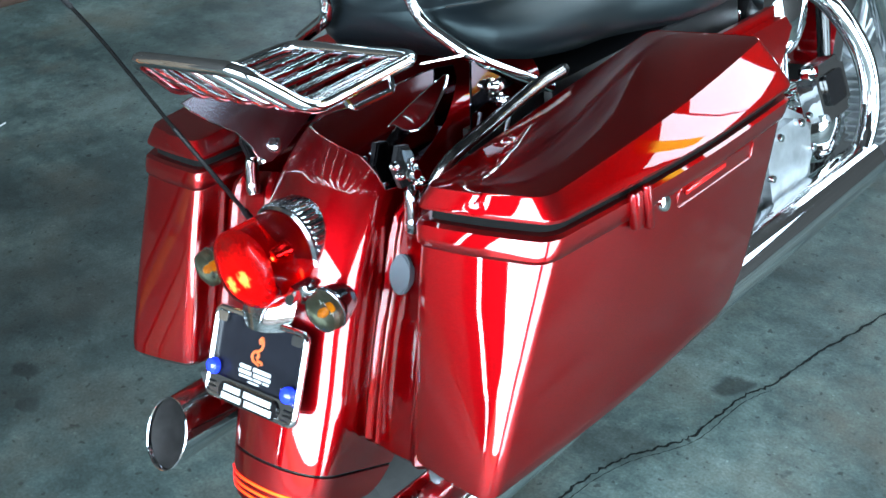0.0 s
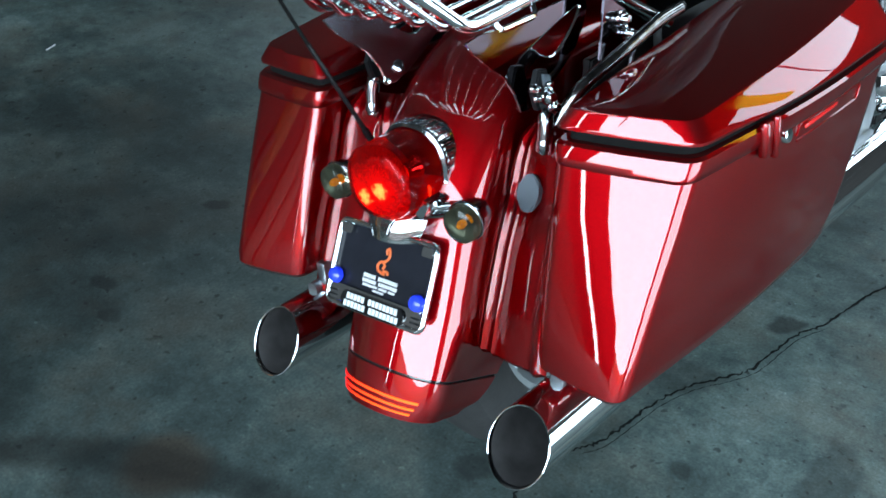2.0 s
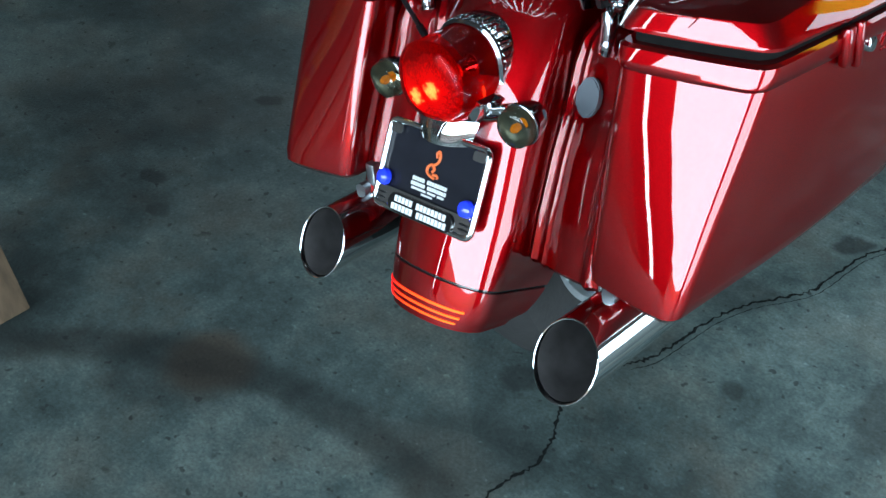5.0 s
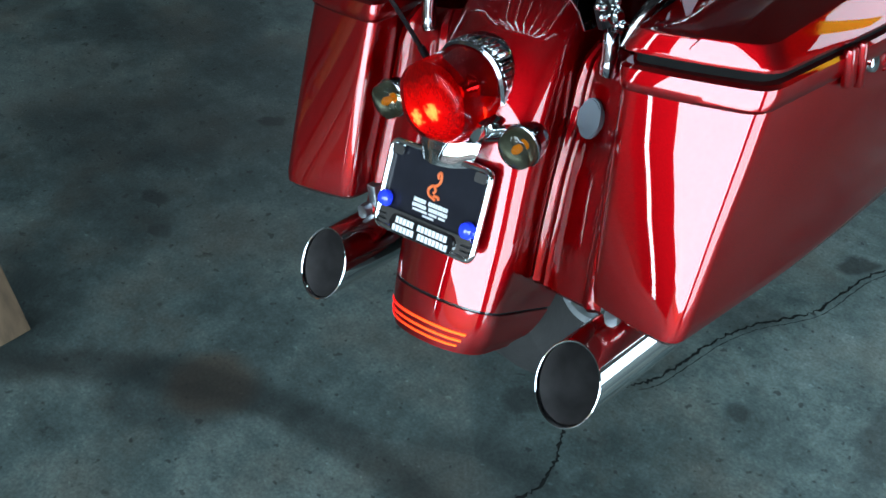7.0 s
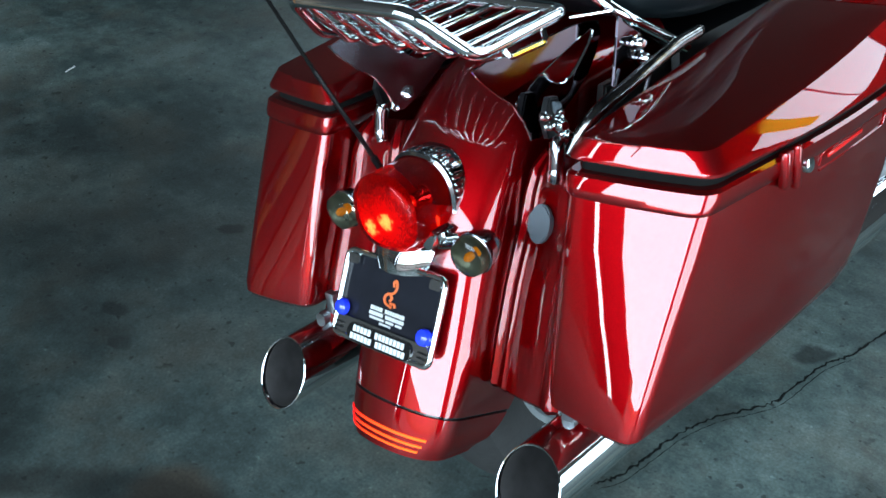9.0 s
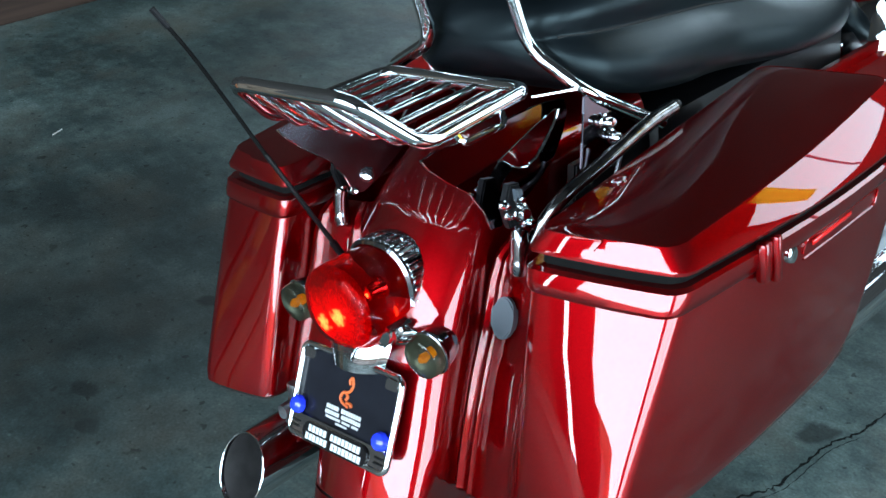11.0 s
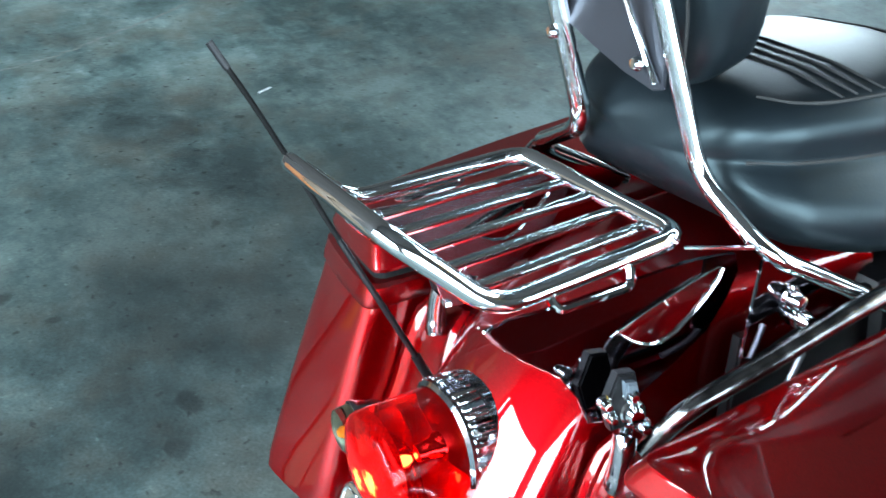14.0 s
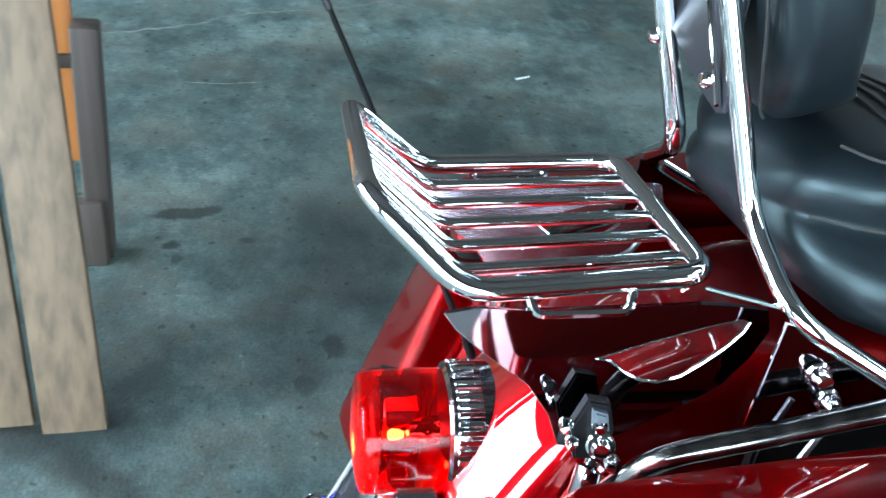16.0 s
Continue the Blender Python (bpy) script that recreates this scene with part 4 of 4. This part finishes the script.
# polished side plates, docking hardware
def make_side_plate(s):
    edge = [(0.035, 0.822), (0.045, 0.808), (0.07, 0.785), (0.105, 0.757), (0.124, 0.728), (0.134, 0.7), (0.15, 0.697), (0.185, 0.708), (0.225, 0.728), (0.262, 0.75), (0.283, 0.775), (0.296, 0.8), (0.292, 0.818), (0.262, 0.823), (0.235, 0.825), (0.1, 0.823), (0.06, 0.826)]
    leaf = [(0.155, 0.779), (0.168, 0.776), (0.18, 0.766), (0.194, 0.758), (0.21, 0.755), (0.228, 0.76), (0.246, 0.772), (0.264, 0.787), (0.275, 0.799), (0.279, 0.808), (0.272, 0.811), (0.24, 0.804), (0.2, 0.793)]
    # one outline that runs round the plate, in to the cut-out and back
    k, q = 5, 0
    slit = 0.0003
    ring = edge[:k + 1] + [(y, z + slit) for y, z in (leaf[q],)] + leaf[:0:-1] + [(leaf[q][0], leaf[q][1] - slit)] + [(edge[k][0] + slit, edge[k][1])] + edge[k + 1:]
    m = Matrix(((0, 0, 1, 0.143), (1, 0, 0, 0), (0, 1, 0, 0), (0, 0, 0, 1)))
    if s < 0:
        m = Matrix.Translation((0.116, 0, 0.828)) @ Matrix.Rotation(radians(4), 4, "Y") @ Matrix.Translation((-0.143, 0, -0.825)) @ m
    # left plate takes the tone with pale sheen, right the dark reflecting one
    p = part("side_plate", flip(slab(ring, 0.005, m), s), DARK_PLATE if s > 0 else PALE_SHEEN_PLATE, bike, "polished rack side plate with a leaf-shaped cut-out, reflections toned into its colour", smooth=False)
    part("cutout_rim", flip(tube([m @ Vector((y, z, 0.001)) for y, z in leaf], 0.0017, 8, closed=True), s), CHROME, p)
    part("plate_edge", flip(tube([m @ Vector((y, z, 0.001)) for y, z in edge[:7]], 0.0012, 8), s), CHROME, p)
    # docking point with bolts
    for dx, yz in ((0.165, [(0.146, 0.758), (0.164, 0.754), (0.17, 0.728), (0.166, 0.702), (0.14, 0.703), (0.133, 0.73)]), (0.172, [(0.149, 0.752), (0.161, 0.748), (0.164, 0.732), (0.15, 0.736)])):
        mm = Matrix(((0, 0, 1, dx if s > 0 else dx - 0.018), (1, 0, 0, 0), (0, 1, 0, 0), (0, 0, 0, 1)))
        # outer block is grey: the clamp's pale highlights are put into its colour
        part("docking_block", flip(slab(yz, 0.012, mm, 0.002), s), BLACK if dx < 0.17 else GREY_OVAL, p, "docking clamp, outer block paler for its highlights")
    for y, z, r in ((0.13, 0.738, 0.006), (0.136, 0.722, 0.0055), (0.157, 0.737, 0.007), (0.16, 0.717, 0.012), (0.17, 0.701, 0.008)) if s > 0 else ((0.162, 0.717, 0.0135), (0.138, 0.702, 0.006)):
        part("bolt", flip(lathe([(0, 0.014), (r * 0.5, 0.0135), (r * 0.8, 0.009), (r * 0.85, 0.004), (r, 0.003), (r, 0), (0, 0)], along((0.171, y, z), (1, -0.25, 0.1)) if s > 0 else along((0.112, y, z + 0.003), (-1, -0.5, 0.3)), 18), s), CHROME, p)
    q = 0.0 if s > 0 else 0.014
    part("clevis", flip(tube(spline([(x - q, y, z) for x, y, z in [(0.168, 0.157, 0.7), (0.172, 0.152, 0.69), (0.173, 0.148, 0.67), (0.172, 0.145, 0.65), (0.17, 0.144, 0.642)]]), [0.006] * 4 + [0.011] * 12 + [0.012] * 4 + [0.011] * 4 + [0.007], 14), s), DARK_CHROME, p, "chrome bullet-shaped docking post")
    # support rail along the bag
    part("support_rail", flip(tube(spline([(0.175, 0.17, 0.675), (0.2, 0.2, 0.722), (0.21, 0.27, 0.745), (0.21, 0.37, 0.764), (0.208, 0.44, 0.768)]), 0.0098, 14), s), RAIL, p, "chrome support rail with dark reflections in its colour")


both_sides(make_side_plate)

def make_strut(s):
    yz = [(0.3, 0.6), (0.34, 0.57), (0.55, 0.56), (0.55, 0.72), (0.32, 0.715)]
    m = Matrix(((0, 0, 1, 0.124), (1, 0, 0, 0), (0, 1, 0, 0), (0, 0, 0, 1)))
    part("fender_support", flip(slab(yz, 0.016, m, 0.003), s), BLACK, bike, "black fender support")


both_sides(make_strut)

# ---- sissy bar and backrest ----
def make_upright(s):
    q = 0.0 if s > 0 else 0.032
    path = smooth_path([(0.194, 0.43, 0.748), (0.177, 0.295, 0.829), (0.102 - q, 0.284, 0.88), (0.096 - q, 0.24, 1.05), (0.09 - q, 0.2, 1.22)], 0.03, 8)
    up = part("sissy_bar", flip(tube(path, 0.0105, 14, flat=0.8), s), CHROME, bike, "chrome square-section sissy bar")
    yz = [(0.29, 0.826), (0.272, 0.735), (0.285, 0.73), (0.33, 0.745), (0.41, 0.748), (0.42, 0.757), (0.3, 0.822)]
    m = Matrix(((0, 0, 1, 0.178), (1, 0, 0, 0), (0, 1, 0, 0), (0, 0, 0, 1)))
    part("foot_plate", flip(slab(yz, 0.004, m, 0.001), s), DARK_PLATE, up)
    for y, z in ((0.322, 0.782), (0.335, 0.758)):
        part("bolt", flip(lathe([(0, 0.018), (0.006, 0.017), (0.0085, 0.011), (0.0085, 0.004), (0.0105, 0.003), (0.0105, 0), (0, 0)], along((0.181, y, z), (1, 0, 0)), 18), s), CHROME, up)
    part("docking_bush", flip(lathe([(0, 0.034), (0.007, 0.034), (0.0085, 0.03), (0.0085, 0.0), (0, 0)], along((0.194, 0.43, 0.762), (0.2, 1, 0.1)), 16), s), BLACK, up)


both_sides(make_upright)
for s in (1, -1):
    part("rack_stay", flip(slab([(0.0, 0.0), (0.058, 0.001), (0.058, -0.0015), (0.0, -0.002)], 0.003, Matrix.Translation((0.135, 0.242, 0.835)) @ Matrix.Rotation(radians(52), 4, "Z") @ Matrix.Rotation(radians(90), 4, "X")), s), CHROME, rack, "flat chrome stay between rack and sissy bar")
BACK = ((0.952, 0.3, 0.02), (0.955, 0.44, 0.012), (0.967, 0.6, 0.004), (0.995, 0.78, 0), (1.035, 0.93, 0), (1.1, 1.03, 0), (1.17, 0.98, 0), (1.205, 0.8, 0), (1.215, 0.5, 0))


def back_ring(z, k, dy, grow=0.0):
    ring = []
    for x, y in rounded(0.245 + grow, 0.085 + grow, 0.03, 6):
        y = y * (1 - 0.25 * abs(x) / 0.12) if y < 0 else y
        ring.append(Vector((0.012 + x * k, 0.335 + dy + y * 0.9 - 0.22 * (z - 0.93), z + y * 0.25)))
    return ring


bk = part("backrest", loft([back_ring(*r) for r in BACK]), LEATHER, bike, "black padded leather backrest")
for s in (1, -1):
    part("seam", tube(spline([Vector((0.012 + s * 0.082 * k, 0.335 + dy - 0.0395 * 0.9 - 0.22 * (z - 0.93), z - 0.0105)) for z, k, dy in BACK[1:7]], 5), 0.0016, 6), THREAD, bk)
m = Matrix.Translation((0.004, 0.26, 0.99)) @ Matrix.Rotation(radians(80), 4, "X")
part("backrest_plate", slab([(-0.08, 0.03), (-0.083, 0.012), (-0.06, 0.0), (-0.02, -0.012), (0.03, -0.026), (0.07, -0.034), (0.083, -0.03), (0.083, 0.0), (0.06, 0.03), (0.045, 0.12), (-0.045, 0.12), (-0.06, 0.05)], 0.005, m, 0.0015), DARK_STEEL, bk, "dark polished mounting plate")
for x, z in ((-0.069, 0.982), (0.06, 0.979)):
    part("bolt", lathe([(0, 0.009), (0.0045, 0.0085), (0.007, 0.005), (0.007, 0)], along((x, 0.25, z), (0, -1, 0.1)), 16), CHROME, bk)
part("back_wire", tube(spline([(0.02, 0.245, 1.1), (0.035, 0.25, 1.04), (0.062, 0.252, 0.99), (0.082, 0.25, 0.965)]), 0.003, 8), CHROME, bk)

# ---- seat ----
SEAT = [(0.295, 0.03, 0.872, 0.892), (0.302, 0.085, 0.85, 0.912), (0.32, 0.135, 0.828, 0.932), (0.355, 0.166, 0.805, 0.946), (0.43, 0.186, 0.782, 0.953), (0.53, 0.188, 0.765, 0.951), (0.61, 0.184, 0.758, 0.936), (0.67, 0.182, 0.75, 0.908),
        (0.73, 0.19, 0.742, 0.876), (0.8, 0.2, 0.733, 0.852), (0.89, 0.202, 0.726, 0.838), (0.98, 0.19, 0.722, 0.842), (1.08, 0.155, 0.722, 0.862), (1.18, 0.1, 0.735, 0.87)]


def seat_section(y):
    """Half width, bottom and top of the seat at y, smoothed."""
    i = max(k for k in range(len(SEAT) - 1) if SEAT[k][0] <= y or k == 0)
    u = (y - SEAT[i][0]) / (SEAT[i + 1][0] - SEAT[i][0])
    p = [SEAT[max(0, min(len(SEAT) - 1, i + k))] for k in (-1, 0, 1, 2)]
    return [0.5 * (2 * b + (c - a) * u + (2 * a - 5 * b + 4 * c - d) * u * u + (3 * b - a - 3 * c + d) * u ** 3) for a, b, c, d in list(zip(*p))[1:]]


# half sections from the bottom edge over the flank to the crown, as shares of half width and height
PILLION = [(0.0, 0.0), (0.5, 0.0), (0.86, 0.02), (0.97, 0.12), (1.0, 0.25), (0.98, 0.36), (0.91, 0.46), (0.84, 0.53), (0.82, 0.565), (0.865, 0.65), (0.9, 0.75), (0.885, 0.84), (0.8, 0.915), (0.48, 0.975), (0.0, 1.0)]
RIDER = [(0.0, 0.0), (0.5, 0.0), (0.86, 0.02), (0.97, 0.12), (1.01, 0.27), (1.02, 0.42), (1.0, 0.54), (0.965, 0.64), (0.92, 0.73), (0.86, 0.81), (0.78, 0.88), (0.66, 0.93), (0.48, 0.965), (0.25, 0.98), (0.0, 0.985)]


def seat_at(y, deg, lift=0.0):
    """A point of the seat's skin: 0 to 180 degrees from the right flank over the crown, 180 to 360 below."""
    w, z0, z1 = seat_section(y)
    s = 1 if math.cos(radians(deg)) >= 0 else -1
    f = (math.degrees(math.asin(max(-1, min(1, math.sin(radians(deg)))))) + 90) / 180 * (len(PILLION) - 1)
    i = min(int(f), len(PILLION) - 2)
    u = f - i
    q = max(0.0, min(1.0, (y - 0.58) / 0.2))
    q = q * q * (3 - 2 * q)
    r = max(0.0, min(1.0, (y - 0.295) / 0.06)) ** 0.5
    out = []
    for c in (0, 1):
        a, b = PILLION[i][c] * (1 - u) + PILLION[i + 1][c] * u, RIDER[i][c] * (1 - u) + RIDER[i + 1][c] * u
        out.append(a * (1 - q) + b * q)
    x, z = out
    return Vector((s * x * (w + lift), y, z0 + z * (z1 - z0 + lift)))


ys = [SEAT[0][0] + (SEAT[-1][0] - SEAT[0][0]) * (k / 60) ** 1.25 for k in range(61)]
seat = part("seat", loft([[seat_at(y, 360 * k / 56) for k in range(56)] for y in ys]), LEATHER, bike, "black leather two-up seat with stitched seams", angle=80)


def seam(points, r=0.0018):
    return tube(spline([seat_at(y, d, 0.0004) for y, d in points], 5), r, 6)


for s in (1, -1):
    f = (lambda d: d) if s > 0 else (lambda d: 180 - d)
    part("seam", seam([(0.325, f(10)), (0.37, f(11)), (0.45, f(12)), (0.55, f(12)), (0.63, f(14)), (0.7, f(18)), (0.76, f(26)), (0.84, f(34)), (0.92, f(32)), (1.02, f(22))]), THREAD, seat)
    part("seam", seam([(0.35, f(72)), (0.365, f(66)), (0.395, f(62)), (0.46, f(60)), (0.54, f(62)), (0.6, f(66)), (0.655, f(76))]), THREAD, seat)
for y in (0.405, 0.42, 0.435, 0.45):
    part("seam", seam([(y, 64 + (116 - 64) * k / 8) for k in range(9)], 0.0016), THREAD, seat)
for y in (0.6, 0.615, 0.63):
    part("seam", seam([(y, 68 + (112 - 68) * k / 8) for k in range(9)], 0.0016), THREAD, seat)

# ---- antenna ----
MAST = [(-0.14, 0.13, 0.585), (-0.147, 0.112, 0.63), (-0.16, 0.075, 0.715), (-0.171, 0.047, 0.78), (-0.184, 0.01, 0.87), (-0.194, -0.019, 0.937), (-0.211, -0.046, 0.996)]
mast = part("antenna", tube(spline(MAST, 6), 0.003, 8), SEAL, bike, "thin black whip antenna")
part("antenna_coil", tube(spline(MAST[:4], 4), 0.0036, 8), BLACK, mast)
part("antenna_base", tube(MAST[:2], 0.0055, 10), BLACK, mast)
part("antenna_tip", tube([Vector(MAST[-2]).lerp(Vector(MAST[-1]), 0.55), MAST[-1]], 0.0042, 8), BLACK, mast)


# ---- side covers, engine and running gear ahead of the bags ----
def make_side_cover(s):
    yz = [(0.7, 0.52), (0.98, 0.5), (1.1, 0.56), (1.16, 0.64), (1.12, 0.685), (0.72, 0.69)]
    m = Matrix(((0, 0, 1, 0.19), (1, 0, 0, 0), (0, 1, 0, 0), (0, 0, 0, 1)))
    part("side_cover", flip(slab(yz, 0.05, m, 0.02), s), RED, bike)


both_sides(make_side_cover)
part("battery_box", box(0, 0.78, 0.56, 0.3, 0.58, 0.34, 0.02), BLACK, bike, "black box below the seat")
engine = part("engine", box(0, 1.12, 0.33, 0.3, 0.5, 0.26, 0.03), ALU, bike, "cast grey engine and gearbox cases")
m = along((0.2, 1.08, 0.39), (1, 0, 0.05))
cover = part("gearbox_cover", slab([(-0.1, -0.09), (0.05, -0.09), (0.11, -0.02), (0.1, 0.06), (0.03, 0.1), (-0.06, 0.1), (-0.11, 0.04)], 0.07, m, 0.02), ALU, engine, "smooth cast aluminium side cover")
for k in range(6):
    a = 2 * math.pi * k / 6
    part("cover_bolt", lathe([(0, 0.01), (0.007, 0.01), (0.009, 0.006), (0.009, 0)], m @ Matrix.Translation((0.085 * math.cos(a), 0.075 * math.sin(a), 0.034)), 12), CHROME, engine)
part("cam_cover", lathe([(0, 0.05), (0.05, 0.045), (0.075, 0.03), (0.085, 0.0), (0.085, -0.05)], along((0.19, 1.27, 0.4), (1, 0, 0)), 32), CHROME, engine, "chrome cam cover")
for yc, lean in ((1.02, -22), (1.3, 22)):
    for k in range(9):
        mm = Matrix.Translation((0, yc + math.sin(radians(lean)) * (0.06 + 0.018 * k), 0.47 + 0.02 * k)) @ Matrix.Rotation(radians(-lean), 4, "X")
        part("cooling_fin", slab(rounded(0.19, 0.15, 0.05, 4), 0.006, mm), BLACK if k % 2 else ALU, engine)
part("air_cleaner", lathe([(0, 0.045), (0.06, 0.04), (0.085, 0.025), (0.09, 0.0), (0.09, -0.03)], along((0.16, 1.17, 0.66), (1, 0, 0.1)), 32), CHROME, engine, "round chrome air cleaner")
for k in range(7):
    part("pushrod_tube", tube([(0.15, 1.1 + 0.022 * k, 0.44), (0.13, 1.08 + 0.03 * k, 0.68)], 0.009, 10), CHROME, engine)
part("header_pipe", tube(spline([(0.1, 1.3, 0.7), (0.19, 1.33, 0.64), (0.245, 1.37, 0.53), (0.262, 1.38, 0.42), (0.265, 1.33, 0.33), (0.265, 1.24, 0.3)], 6), 0.021, 14), CHROME, engine, "chrome exhaust header pipe")
part("brake_cover", slab(rounded(0.12, 0.11, 0.02), 0.04, along((0.245, 1.2, 0.5), (1, 0, 0.25)), 0.012), CHROME, engine, "chrome square cover")
part("cover_window", slab(rounded(0.07, 0.06, 0.01), 0.006, along((0.268, 1.2, 0.507), (1, 0, 0.25))), GLOSS_BLACK, engine, "dark cover panel")
for k in range(10):
    part("oil_cooler_fin", box(0.2, 1.52, 0.28 + 0.017 * k, 0.08, 0.05, 0.005), ALU, engine)
for s in (1, -1):
    part("frame_tube", flip(tube(spline([(0.13, 0.55, 0.62), (0.15, 0.75, 0.5), (0.15, 0.9, 0.28), (0.13, 1.2, 0.17), (0.1, 1.5, 0.2), (0.05, 1.62, 0.6), (0.02, 1.6, 0.85)], 6), 0.016, 12), s), GLOSS_BLACK, bike)
    part("fork_leg", flip(tube([(0.1, 1.62, 0.86), (0.1, 1.92, 0.34)], 0.026, 14), s), CHROME, bike)
tank_table = [(1.16, 0.06, 0.74, 0.84), (1.2, 0.12, 0.72, 0.87), (1.3, 0.16, 0.71, 0.91), (1.38, 0.165, 0.72, 0.95), (1.52, 0.13, 0.76, 0.95), (1.6, 0.07, 0.8, 0.92)]
part("fuel_tank", loft([[Vector((math.copysign(abs(math.cos(a)) ** 0.75, math.cos(a)) * w, y, (z0 + z1) / 2 + math.copysign(abs(math.sin(a)) ** 0.75, math.sin(a)) * (z1 - z0) / 2)) for a in (2 * math.pi * k / 32 for k in range(32))] for y, w, z0, z1 in tank_table]), RED, bike)
make_wheel(Vector((0, 1.93, 0.325)), 0.325, 0.12, "front_wheel")
part("front_fender", loft([[Vector((x, 1.93 + (0.35 + 0.02 * (1 - (x / 0.085) ** 2)) * math.cos(radians(a)), 0.325 + (0.35 + 0.02 * (1 - (x / 0.085) ** 2)) * math.sin(radians(a)))) for x in (-0.085, -0.06, -0.03, 0, 0.03, 0.06, 0.085)] for a in range(25, 166, 7)], closed=False), RED, bike)
part("handlebar", tube(smooth_path([(-0.4, 1.32, 1.02), (-0.22, 1.5, 1.0), (-0.06, 1.6, 0.9), (0.06, 1.6, 0.9), (0.22, 1.5, 1.0), (0.4, 1.32, 1.02)], 0.06, 6), 0.0125, 12), CHROME, bike)
part("side_stand", tube(smooth_path([(-0.12, 1.05, 0.2), (-0.3, 1.12, 0.078), (-0.33, 1.08, 0.072)], 0.03), 0.011, 10), GLOSS_BLACK, bike)

# clips and strap loops on the inner edge of each bag lid
def make_loop(s):
    part("lid_strap", flip(tube(smooth_path([(0.205, 0.322, 0.742), (0.204, 0.305, 0.708), (0.205, 0.288, 0.698), (0.206, 0.262, 0.694)], 0.012), 0.003, 8), s), STEEL, bike, "thin lid tether")


both_sides(make_loop)


# ---- timber stand beside the motorcycle ----
stand = empty("timber_stand", pose(-0.74, -0.42, 0), "leaning raw pine boards on a dark timber frame", "timber stand")
lean_m = Matrix.Rotation(radians(-17.3), 4, "Y") @ Matrix.Rotation(radians(3.4), 4, "X")
for dy, z0 in ((0.0, 0.0), (-0.115, 0.02)):
    b = part("board", box(-0.011, dy, 0.55 + z0, 0.022, 0.104, 1.1, 0.003, m=lean_m), PINE, stand, "raw pine board")
tip = Matrix.Translation((-0.503, -0.012, 0)) @ Matrix.Rotation(radians(-2.0), 4, "X")
part("post", box(0, 0, 0.255, 0.05, 0.05, 0.5, 0.006, m=tip), BROWN, stand, "dark stained post")
part("foot_block", box(-0.478, -0.023, 0.074, 0.03, 0.054, 0.148, 0.005), BROWN, stand, "dark stained foot block")
panel = part("panel", box(-0.56, -0.095, 0.5, 0.016, 0.14, 0.62, 0.003), ORANGE_WOOD, stand, "orange varnished board")
part("batten", box(-0.545, -0.085, 0.41, 0.014, 0.12, 0.026, 0.003), BROWN, panel, "dark batten across the board")
